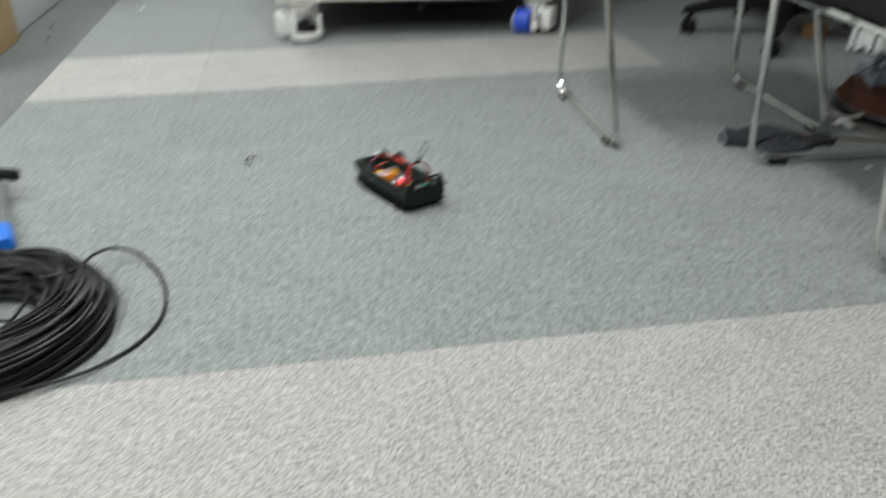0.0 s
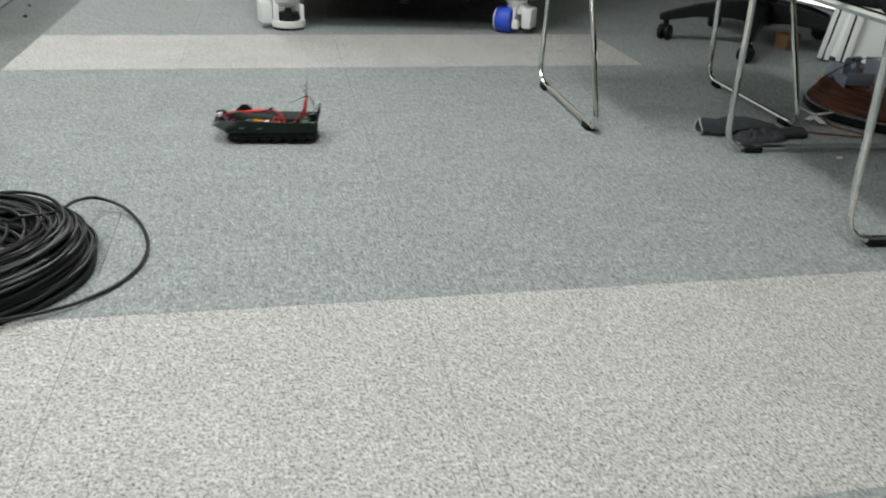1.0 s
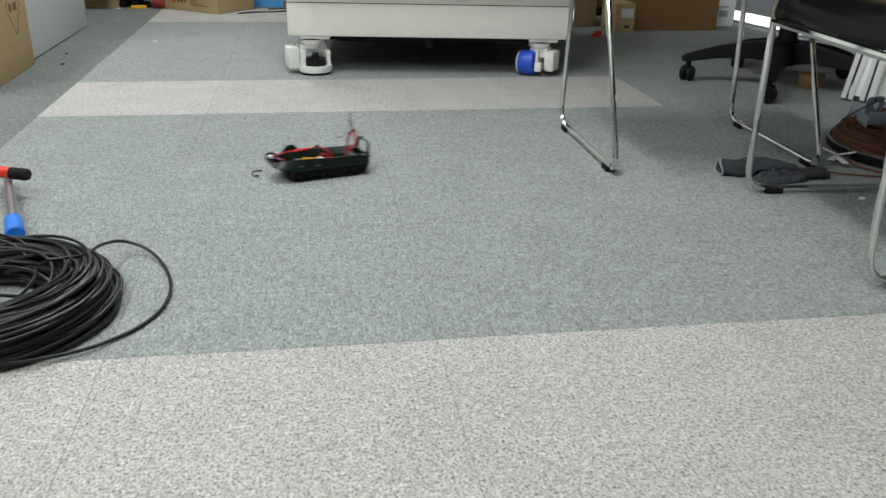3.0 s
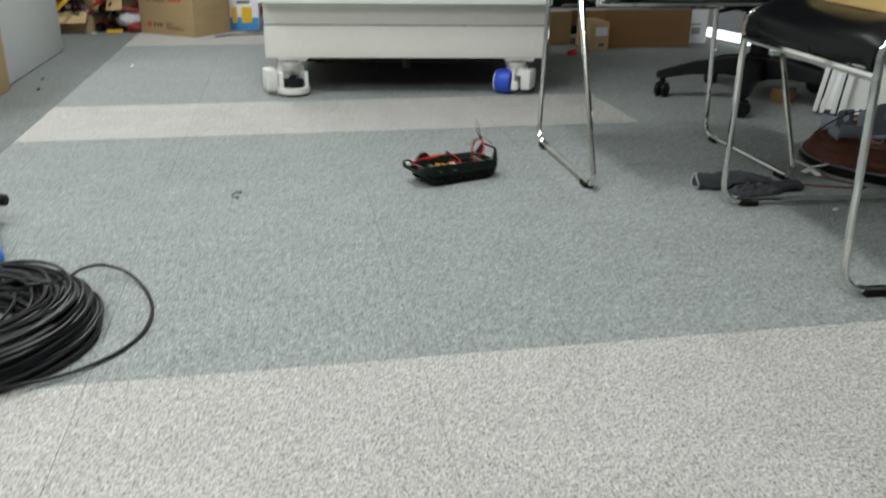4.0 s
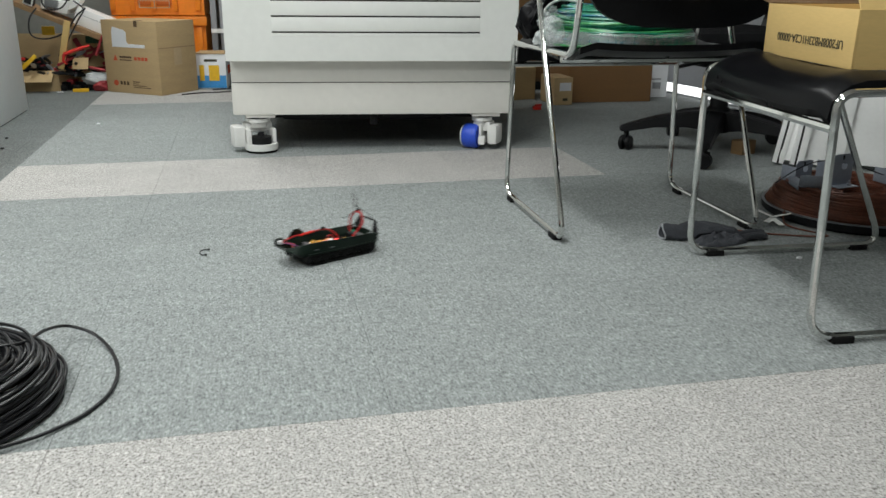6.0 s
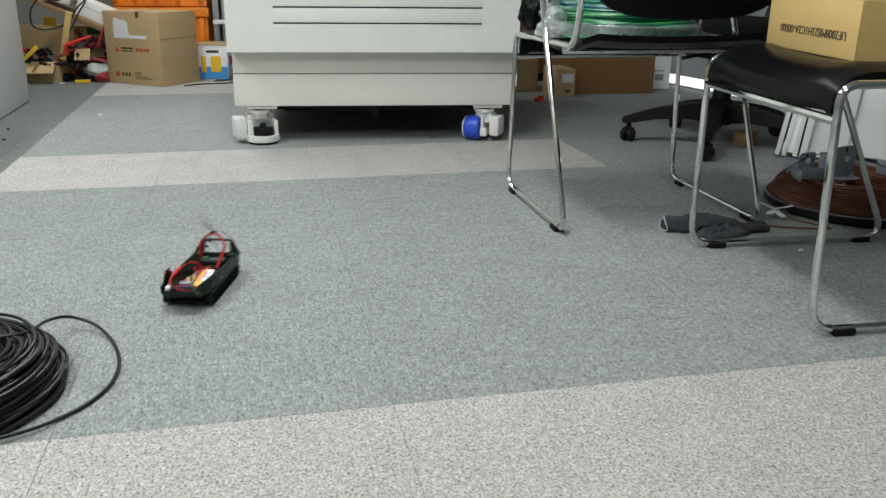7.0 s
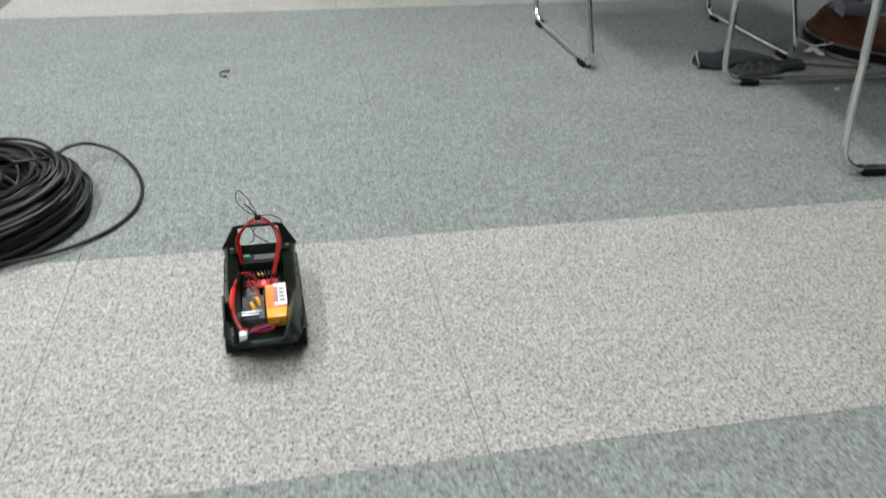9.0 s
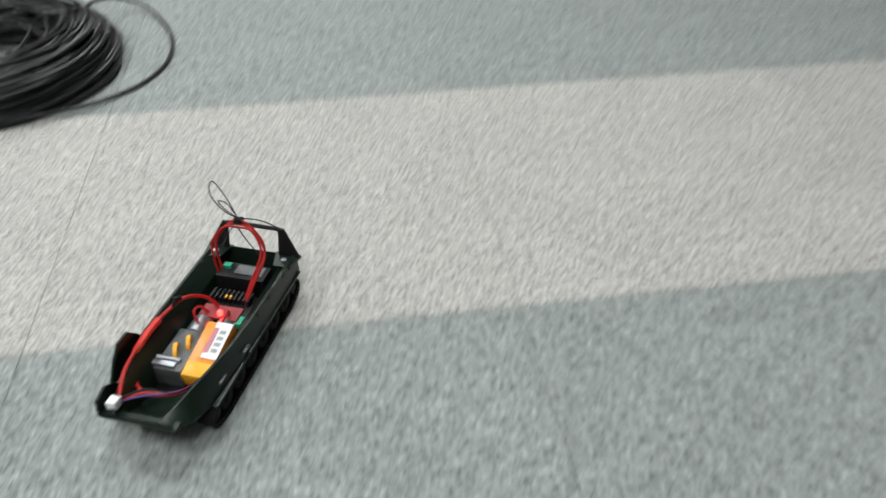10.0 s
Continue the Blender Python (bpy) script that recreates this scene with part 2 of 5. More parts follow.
def smooth_path(pts, steps=6, closed=False):
    """A Catmull-Rom curve through the points."""
    pts = [Vector(p) for p in pts]
    n = len(pts)
    out = []
    for i in range(n if closed else n - 1):
        if closed:
            p0, p1, p2, p3 = pts[(i - 1) % n], pts[i], pts[(i + 1) % n], pts[(i + 2) % n]
        else:
            p0, p1, p2, p3 = pts[max(i - 1, 0)], pts[i], pts[i + 1], pts[min(i + 2, n - 1)]
        for k in range(steps):
            s = k / steps
            out.append(0.5 * (2 * p1 + (p2 - p0) * s + (2 * p0 - 5 * p1 + 4 * p2 - p3) * s * s + (3 * p1 - p0 - 3 * p2 + p3) * s ** 3))
    if not closed:
        out.append(pts[-1])
    return out


def add_tube(bm, pts, r, n=8, closed=False, mat=0, squash=1.0):
    """Sweeps a round section along a path."""
    pts = [Vector(p) for p in pts]
    count = len(pts)
    rings = []
    up = Vector((0, 0, 1))
    prev = None
    for i, p in enumerate(pts):
        if closed:
            t = pts[(i + 1) % count] - pts[i - 1]
        else:
            t = pts[min(i + 1, count - 1)] - pts[max(i - 1, 0)]
        t.normalize()
        if prev is None:
            side = t.cross(up)
            if side.length < 0.05:
                side = t.cross(Vector((1, 0, 0)))
        else:
            side = prev - t * prev.dot(t)
        side.normalize()
        prev = side
        nor = side.cross(t)
        rad = r[i] if isinstance(r, (list, tuple)) else r
        rings.append([bm.verts.new(p + (side * math.cos(a) + nor * math.sin(a) * squash) * rad) for a in (2 * math.pi * k / n for k in range(n))])
    fs = []
    for i in range(count if closed else count - 1):
        a, b = rings[i], rings[(i + 1) % count]
        for k in range(n):
            fs.append(bm.faces.new((a[k], a[(k + 1) % n], b[(k + 1) % n], b[k])))
    if not closed:
        fs.append(bm.faces.new(rings[0][::-1]))
        fs.append(bm.faces.new(rings[-1]))
    for f in fs:
        f.material_index = mat
    return rings


def tube_bm(pts, r, n=8, closed=False, squash=1.0):
    bm = bmesh.new()
    add_tube(bm, pts, r, n, closed, squash=squash)
    return bm


def add_lathe(bm, profile, n=24, m=None, mat=0):
    """Turns a profile of (radius, z) round z."""
    rings = []
    vs = []
    for r, z in profile:
        if r < 1e-6:
            ring = [bm.verts.new((0, 0, z))]
        else:
            ring = [bm.verts.new((r * math.cos(2 * math.pi * k / n), r * math.sin(2 * math.pi * k / n), z)) for k in range(n)]
        rings.append(ring)
        vs += ring
    for a, b in zip(rings, rings[1:]):
        for k in range(n):
            q = [a[k % len(a)], a[(k + 1) % len(a)], b[(k + 1) % len(b)], b[k % len(b)]]
            q = list(dict.fromkeys(q))
            if len(q) > 2:
                bm.faces.new(q).material_index = mat
    if m is not None:
        bmesh.ops.transform(bm, matrix=m, verts=vs)
    return vs


def lathe_bm(profile, n=24, m=None):
    bm = bmesh.new()
    add_lathe(bm, profile, n, m)
    return bm


def add_loft(bm, rings, caps=True, mat=0):
    """Skins closed rings of equal count."""
    vr = [[bm.verts.new(p) for p in ring] for ring in rings]
    n = len(vr[0])
    for a, b in zip(vr, vr[1:]):
        for k in range(n):
            bm.faces.new((a[k], a[(k + 1) % n], b[(k + 1) % n], b[k])).material_index = mat
    if caps:
        bm.faces.new(vr[0][::-1]).material_index = mat
        bm.faces.new(vr[-1]).material_index = mat
    return vr


def print_bars(parent, rows, mat):
    """Printed bars on the plane y = 0, facing -y; each row is x0, z0, x1, z1."""
    for x0, z0, x1, z1 in rows:
        part("print_bar", box_bm(x0, -0.0008, z0, x1, 0.0004, z1), mat, parent)


# ---------------------------------------------------------------- room
X0, X1, Y0, Y1 = -3.0, 4.0, -3.0, 5.0
floor = tagged(new("floor", finish("floor", box_bm(X0 - 0.2, Y0 - 0.2, -0.2, X1 + 0.2, Y1 + 0.2, -0.0062), "underlay")),
               "grey and beige carpet tiles laid in striped rows", "floor", kind="structure")
TILE = 0.5


def tile_mesh(name, mat):
    h, b = TILE / 2 - 0.0002, 0.0011
    bm = bmesh.new()
    lo = [bm.verts.new((sx * h, sy * h, -0.006)) for sx, sy in ((-1, -1), (1, -1), (1, 1), (-1, 1))]
    mid = [bm.verts.new((sx * h, sy * h, -0.0007)) for sx, sy in ((-1, -1), (1, -1), (1, 1), (-1, 1))]
    top = [bm.verts.new((sx * (h - b), sy * (h - b), 0)) for sx, sy in ((-1, -1), (1, -1), (1, 1), (-1, 1))]
    bm.faces.new(top)
    bm.faces.new(lo[::-1])
    for a, c in ((lo, mid), (mid, top)):
        for i in range(4):
            bm.faces.new((a[i], a[(i + 1) % 4], c[(i + 1) % 4], c[i]))
    return finish(name, bm, mat, smooth=False)


def build_tiles():
    meshes = {k: tile_mesh("carpet_tile", k) for k in ("carpet_light", "carpet_grey", "carpet_dark")}
    for i in range(int((X0 - 0.0) / TILE), int(X1 / TILE)):
        for j in range(int(Y0 / TILE), int(Y1 / TILE)):
            inner = -2 <= i < 2
            kind = "carpet_grey" if i >= -2 else "carpet_dark"
            if inner and (j + 1) % 4 == 0:
                kind = "carpet_light"
            ob = new("carpet_tile", meshes[kind])
            ob.parent = floor
            ob.location = ((i + 0.5) * TILE, (j + 0.5) * TILE, random.uniform(-0.0002, 0.0002))


def wall(name, x0, y0, x1, y1, z0, z1, mat, label):
    tagged(new(name, finish(name, box_bm(x0, y0, z0, x1, y1, z1), mat)), label, "wall", kind="structure")


wall("wall_north", X0, Y1, X1, Y1 + 0.12, -0.006, CEILING, "wall_grey", "dull grey painted wall behind the stored boxes")
wall("wall_south", X0, Y0 - 0.12, X1, Y0, -0.006, CEILING, "wall_paint", "plain pale painted wall")
wall("wall_west", X0 - 0.12, Y0, X0, Y1, -0.006, CEILING, "wall_paint", "plain pale painted wall")
wall("wall_east", X1, Y0, X1 + 0.12, Y1, -0.006, CEILING, "wall_paint", "plain pale painted wall")
tagged(new("ceiling", finish("ceiling", box_bm(X0 - 0.12, Y0 - 0.12, CEILING, X1 + 0.12, Y1 + 0.12, CEILING + 0.1), "ceiling_tile")),
       "plain white ceiling", "ceiling", kind="structure")


def ceiling_light(x, y):
    t = thing("ceiling_light", pose(x, y, CEILING), "long white ceiling luminaire with a lit diffuser", "light", "ceiling lights")
    bm = bmesh.new()
    for a in ((-0.17, -0.62, -0.06, -0.15, 0.62, 0), (0.15, -0.62, -0.06, 0.17, 0.62, 0), (-0.15, -0.62, -0.06, 0.15, -0.60, 0), (-0.15, 0.60, -0.06, 0.15, 0.62, 0)):
        add_box(bm, *a)
    part("frame", bm, "white_plastic", t)
    part("diffuser", box_bm(-0.148, -0.598, -0.045, 0.148, 0.598, -0.03), "diffuser", t, "glowing white diffuser")


for lx, ly in LUMINAIRES:
    ceiling_light(lx, ly)


# ---------------------------------------------------------------- copier-like cabinet on levelling casters
def equipment_cabinet():
    a = Vector((-0.255, 2.114, 0))
    t = thing("equipment_cabinet", pose(a.x, a.y, 0, 0, 0, -7), "large cream-white steel equipment cabinet standing on levelling casters", "cabinet")
    W, D = 1.062, 1.10
    part("base", box_bm(0, 0, 0.142, W, D, 0.262, bevel=0.006), "enamel_cream", t)
    part("plinth_band", box_bm(0.001, 0.004, 0.2645, W - 0.001, D, 0.345, bevel=0.003), "enamel_cream", t)
    bm = bmesh.new()
    add_box(bm, -0.004, -0.034, 0.348, W + 0.005, D + 0.01, 1.15, bevel=0.006)
    part("body", bm, "enamel_white", t)
    # front door: strips between three vent slots, each strip with a lip under its slot
    F = -0.060
    door = part("door", box_bm(-0.005, F, 0.348, W + 0.006, F + 0.025, 0.4362), "enamel_white", t)
    slots = [0.451, 0.507, 0.563]
    prev = 0.4362
    for z in slots:
        part("door_strip", box_bm(0.165, F, prev, W - 0.135, F + 0.025, z - 0.003, bevel=0.0012), "enamel_white", door)
        prev = z + 0.003
    part("door_strip", box_bm(0.165, F, prev, W - 0.135, F + 0.025, 1.148), "enamel_white", door)
    part("door_stile", box_bm(-0.005, F, 0.4362, 0.165, F + 0.025, 1.148), "enamel_white", door)
    part("door_stile", box_bm(W - 0.135, F, 0.4362, W + 0.006, F + 0.025, 1.148), "enamel_white", door)
    for z in slots:
        part("vent_slot", box_bm(0.165, F + 0.010, z - 0.003, W - 0.135, F + 0.016, z + 0.003), "slot_black", door)
    # seams in the base
    part("seam", box_bm(0.004, 0.006, 0.2615, W - 0.004, D - 0.01, 0.265), "slot_black", t)
    for x in (0.045, W - 0.15):
        part("foot_plate", box_bm(x, 0.006, 0.130, x + 0.11, 0.11, 0.1425, bevel=0.002), "enamel_cream", t)
    part("cross_beam", box_bm(0.10, 0.16, 0.105, W - 0.10, 0.20, 0.138), "black_plastic", t)
    part("chassis_plate", box_bm(0.03, 0.05, 0.136, W - 0.03, D - 0.03, 0.1445), "black_plastic", t)
    part("cable_tray", box_bm(0.16, 0.30, 0.075, W - 0.24, 0.33, 0.09, bevel=0.004), "black_plastic", t)
    part("bolt", lathe_bm([(0, 0.098), (0.016, 0.098), (0.016, 0.138), (0, 0.138)], 10, pose(W / 2, 0.05, 0)), "black_plastic", t)

    def foot_caster(x, y, turn, name, sc=1.0):
        c = part(name, lathe_bm([(0, 0.126), (0.040, 0.126), (0.040, 0.112), (0.030, 0.110), (0.030, 0.092), (0, 0.092)], 18), "white_plastic", t, "white levelling caster", m=pose(x, y, 0, 0, 0, turn) @ Matrix.Diagonal((sc, sc, 1, 1)))
        part("swivel_cap", lathe_bm([(0, 0.131), (0.043, 0.131), (0.043, 0.1265), (0, 0.1265)], 18), "black_plastic", c)
        return c

    # left: levelling foot toward the front
    c = foot_caster(0.086, 0.050, 20, "leveling_caster", 1.14)
    bm = bmesh.new()
    add_box(bm, -0.046, -0.01, 0.072, 0.046, 0.045, 0.108, bevel=0.008)
    add_box(bm, -0.050, -0.045, 0.022, -0.034, 0.04, 0.088, bevel=0.006)
    add_box(bm, 0.036, -0.045, 0.022, 0.050, 0.04, 0.088, bevel=0.006)
    part("fork", bm, "white_plastic", c)
    part("ring", lathe_bm([(0.036, 0.012), (0.054, 0.010), (0.056, 0.020), (0.054, 0.034), (0.036, 0.032), (0.036, 0.012)], 24, pose(0, -0.03, 0)), "white_plastic", c)
    part("rubber_foot", lathe_bm([(0, 0.001), (0.050, 0.001), (0.050, 0.010), (0, 0.011)], 20, pose(0, -0.03, 0)), "black_rubber", c)
    part("foot_screw", lathe_bm([(0, 0.011), (0.034, 0.020), (0.034, 0.058), (0.012, 0.062), (0.010, 0.075), (0, 0.075)], 16, pose(0, -0.03, 0)), "black_plastic", c)
    part("lever_guard", box_bm(-0.090, -0.03, 0.020, -0.051, 0.035, 0.100, bevel=0.009), "white_plastic", c)
    # right: blue wheel showing
    c = foot_caster(W - 0.105, 0.045, -28, "leveling_caster")
    bm = bmesh.new()
    add_box(bm, -0.03, -0.022, 0.070, 0.040, 0.040, 0.108, bevel=0.008)
    add_box(bm, 0.000, -0.040, 0.018, 0.012, 0.05, 0.098, bevel=0.005)
    add_box(bm, 0.030, -0.030, 0.020, 0.072, 0.05, 0.098, bevel=0.014)
    add_box(bm, 0.004, -0.056, 0.022, 0.030, -0.036, 0.055, bevel=0.005)
    part("fork", bm, "white_plastic", c)
    part("wheel", lathe_bm([(0, -0.030), (0.043, -0.030), (0.048, -0.022), (0.048, 0.022), (0.043, 0.030), (0, 0.030)], 28, pose(-0.034, -0.018, 0.0485, 0, 90, 0)), "blue_plastic", c, "blue polyurethane wheel")
    part("hub_cap", lathe_bm([(0, 0), (0.044, 0), (0.041, 0.006), (0, 0.007)], 24, pose(-0.0645, -0.018, 0.0485, 0, -90, 0)), "white_plastic", c)
    for x in (0.1, W - 0.1):
        c = foot_caster(x, D - 0.07, 0, "leveling_caster")
        part("wheel", lathe_bm([(0, -0.02), (0.042, -0.02), (0.044, -0.014), (0.044, 0.014), (0.042, 0.02), (0, 0.02)], 24, pose(0, 0, 0.0445, 0, 90, 0)), "black_rubber", c)
        part("fork", box_bm(-0.035, -0.03, 0.088, 0.035, 0.03, 0.112, bevel=0.004), "black_plastic", c)
    return t


# ---------------------------------------------------------------- sled-base armchair
def visitor_chair(m, width, label):
    """Local +y is the chair's front; the frame's floor rails run along y."""
    t = thing("visitor_chair", m, label, "chair", "visitor chairs")
    h = width / 2
    r = 0.0078
    for s in (-1, 1):
        # front leg, floor rail and the rear leg that leans forward up to the arm
        p = fillet([(s * (h - 0.010), 0.243, 0.40), (s * h, 0.238, r + 0.004), (s * h, -0.278, r + 0.004), (s * (h - 0.003), 0.03, 0.655), (s * (h - 0.004), -0.28, 0.665)], 0.055, 6)
        part("sled_leg", tube_bm(p, r, 10), "chrome", t, "chromed tubular steel leg")
        # seat rail, bent down in front to the leg and up behind to the back
        p = fillet([(s * (h - 0.010), 0.243, 0.395), (s * (h - 0.010), 0.244, 0.464), (s * (h - 0.004), -0.262, 0.470), (s * h, -0.318, 0.665), (s * (h - 0.01), -0.345, 0.84)], 0.05, 6)
        part("seat_rail", tube_bm(p, r, 10), "chrome", t, "chromed tubular steel rail")
        part("arm_pad", box_bm(s * (h - 0.004) - 0.022, -0.24, 0.668, s * (h - 0.004) + 0.022, 0.02, 0.69, bevel=0.008), "black_plastic", t)
        for y in (0.17, -0.215):
            part("rubber_foot", box_bm(s * h - 0.012, y - 0.022, 0.0, s * h + 0.012, y + 0.022, 0.014, bevel=0.003), "black_rubber", t)
    part("crossbar", tube_bm([(-h + 0.012, 0.243, 0.402), (h - 0.012, 0.243, 0.402)], 0.0085, 8), "chrome", t)
    part("crossbar", tube_bm([(-h + 0.012, -0.16, 0.452), (h - 0.012, -0.16, 0.452)], 0.0085, 8), "chrome", t)
    # seat shell: dished, with a rolled front edge
    bm = bmesh.new()
    prof = [(-0.262, 0.482), (-0.22, 0.464), (-0.12, 0.456), (0.0, 0.460), (0.08, 0.470), (0.14, 0.477), (0.185, 0.476), (0.215, 0.468), (0.234, 0.455), (0.247, 0.436), (0.251, 0.410)]
    nx = 12
    top, bot = [], []
    for y, z in prof:
        rt, rb = [], []
        for k in range(nx + 1):
            u = -1 + 2 * k / nx
            x = u * (h - 0.022)
            dish = 0.012 * (abs(u) ** 2.5) - 0.016 * max(0.0, abs(u) - 0.88) / 0.12
            rt.append(bm.verts.new((x, y, z + dish + 0.012)))
            rb.append(bm.verts.new((x, y - (0.012 if z < 0.45 and y > 0.2 else 0), z + dish - 0.004)))
        top.append(rt)
        bot.append(rb)
    for i in range(len(prof) - 1):
        for k in range(nx):
            bm.faces.new((top[i][k], top[i][k + 1], top[i + 1][k + 1], top[i + 1][k]))
            bm.faces.new((bot[i][k], bot[i + 1][k], bot[i + 1][k + 1], bot[i][k + 1]))
        for k in (0, nx):
            bm.faces.new((top[i][k], top[i + 1][k], bot[i + 1][k], bot[i][k]))
    for i in (0, len(prof) - 1):
        for k in range(nx):
            bm.faces.new((top[i][k], bot[i][k], bot[i][k + 1], top[i][k + 1]))
    part("seat", bm, "black_gloss", t, "glossy black moulded seat")
    # back shell: rounded panel bent round the tubes
    bm = bmesh.new()
    n = 28
    rings = []
    for q, yoff in ((1.0, 0.0), (1.0, -0.014)):
        ring = []
        for k in range(n):
            a = 2 * math.pi * k / n
            cx = math.copysign(abs(math.cos(a)) ** 0.6, math.cos(a)) * (h - 0.012)
            cz = math.copysign(abs(math.sin(a)) ** 0.75, math.sin(a)) * 0.15
            y = -0.300 - 0.10 * (cz / 0.30) - 0.035 * (1 - (cx / h) ** 2) + yoff
            ring.append((cx, y, 0.685 + cz))
        rings.append(ring)
    vr = add_loft(bm, rings, caps=False)
    for ring, src in zip(vr, rings):
        c = bm.verts.new((0, sum(p[1] for p in src) / n - 0.012, 0.685))
        for k in range(n):
            bm.faces.new((ring[k], ring[(k + 1) % n], c))
    part("backrest", bm, "black_gloss", t, "black moulded backrest")
    return t


# ---------------------------------------------------------------- cardboard boxes
def carton(name, m, w, d, h, mat, label, flaps=(), open_top=False, wall_t=0.004):
    """A carton on its base, front face at y = 0, x from 0 to w."""
    t = thing(name, m, label, "box")
    bm = bmesh.new()
    if not open_top:
        add_box(bm, 0, 0, 0.001, w, d, h, bevel=0.003)
    else:
        k = wall_t
        for a in ((0, d - k, 0.001, w, d, h), (0, k, 0.001, k, d - k, h), (w - k, k, 0.001, w, d - k, h), (k, k, 0.001, w - k, d - k, 0.005)):
            part("side_panel", box_bm(*a), mat, t)
        add_box(bm, 0, 0, 0.001, w, k, h)
    part("front_panel" if open_top else "shell", bm, mat, t)
    for (x0, y0, x1, y1, ang, axis) in flaps:
        bm = bmesh.new()
        add_box(bm, x0, y0, 0.0, x1, y1, 0.004)
        part("flap", bm, mat, t, m=Matrix.Translation((0, 0, h)) @ (pose(0, 0, 0, ang, 0, 0) if axis == "x" else pose(0, 0, 0, 0, ang, 0)))
    return t


def text_mesh(name, body, size):
    cu = bpy.data.curves.new(name, "FONT")
    cu.body, cu.size, cu.align_x, cu.align_y = body, size, "CENTER", "CENTER"
    cu.extrude = 0.0004
    ob = new(name, cu)
    bpy.context.view_layer.update()
    me = bpy.data.meshes.new_from_object(ob.evaluated_get(bpy.context.evaluated_depsgraph_get()))
    bpy.data.objects.remove(ob)
    return me


def printed_box_on_chair():
    # front face looks toward -x; local x runs toward -y
    t = thing("cardboard_box", pose(0.952, 0.585, 0.4905, 0, 0, -98), "open yellow-brown cardboard box with upside-down printed code, on a chair seat", "box")
    w, d, h, k = 0.365, 0.27, 0.108, 0.005
    bm = bmesh.new()
    add_box(bm, 0, 0, 0, w, k, h, bevel=0.0015)
    part("front_panel", bm, "cardboard_yellow", t)
    for a in ((0, d - k, 0, w, d, h), (0, k, 0, k, d - k, h), (w - k, k, 0, w, d - k, h), (k, k, 0, w - k, d - k, k)):
        part("side_panel", box_bm(*a), "cardboard_yellow", t)
    part("flap", box_bm(k, 0, 0, d - k, 0.004, 0.13), "cardboard_yellow", t, m=pose(w - 0.004, 0, h, 0, 0, 90) @ pose(0, 0, 0, -28, 0, 0))
    part("flap", box_bm(0, 0, 0, w, 0.004, 0.13), "cardboard_yellow", t, m=pose(0, d - 0.004, h, -35, 0, 0))
    part("flap", box_bm(k, -0.002, 0, d - k, 0.002, 0.10), "cardboard_dark", t, m=pose(0.004, 0, h, 0, 0, 90) @ pose(0, 0, 0, -80, 0, 0))
    me = text_mesh("printed_code", "UF2008MB23H1C2A-00000", 0.0315)
    me.materials.append(M["ink_black"])
    ob = new("printed_code", me)
    ob.parent = t
    # the text's front faces outwards
    ob.matrix_basis = Matrix.Translation((0.195, -0.0008, 0.043)) @ pose(0, 0, 0, 90, 0, 0) @ pose(0, 0, 0, 0, 0, 180) @ Matrix.Diagonal((0.74, 0.76, 1, 1))
    return t


# ---------------------------------------------------------------- wound coils
def wound(parent, r_in, r_out, h, turns, r, mats, seg=56, wob=0.006, base=0.0, seed=1, n=5):
    """Loose circular turns stacked inside a ring-shaped bundle, each a part of its own."""
    rnd = random.Random(seed)
    for i in range(turns):
        a = rnd.random() * 2 * math.pi
        u = rnd.random()
        R = r_in + (r_out - r_in) * math.sqrt(u)
        prof = math.sqrt(max(0.0, 1 - abs(2 * (R - r_in) / (r_out - r_in) - 1) ** 2.2))
        z = base + r + (h - 2 * r) * prof * (rnd.random() ** 0.7)
        p1, p2, p3 = (rnd.uniform(0, 6.28) for _ in range(3))
        cx, cy = rnd.uniform(-wob, wob), rnd.uniform(-wob, wob)
        tz = rnd.uniform(-0.25, 0.25) * h * 0.4
        pts = []
        for k in range(seg):
            b = a + 2 * math.pi * k / seg
            rr = R + wob * 0.6 * math.sin(2 * b + p1) + wob * 0.4 * math.sin(3 * b + p2)
            zz = z + tz * math.sin(b + p3) * prof + 0.002 * math.sin(4 * b + p1)
            pts.append((cx + rr * math.cos(b), cy + rr * math.sin(b), max(base + r, zz)))
        part("wire_turn", tube_bm(pts, r, n, closed=True), mats[i % len(mats)], parent)


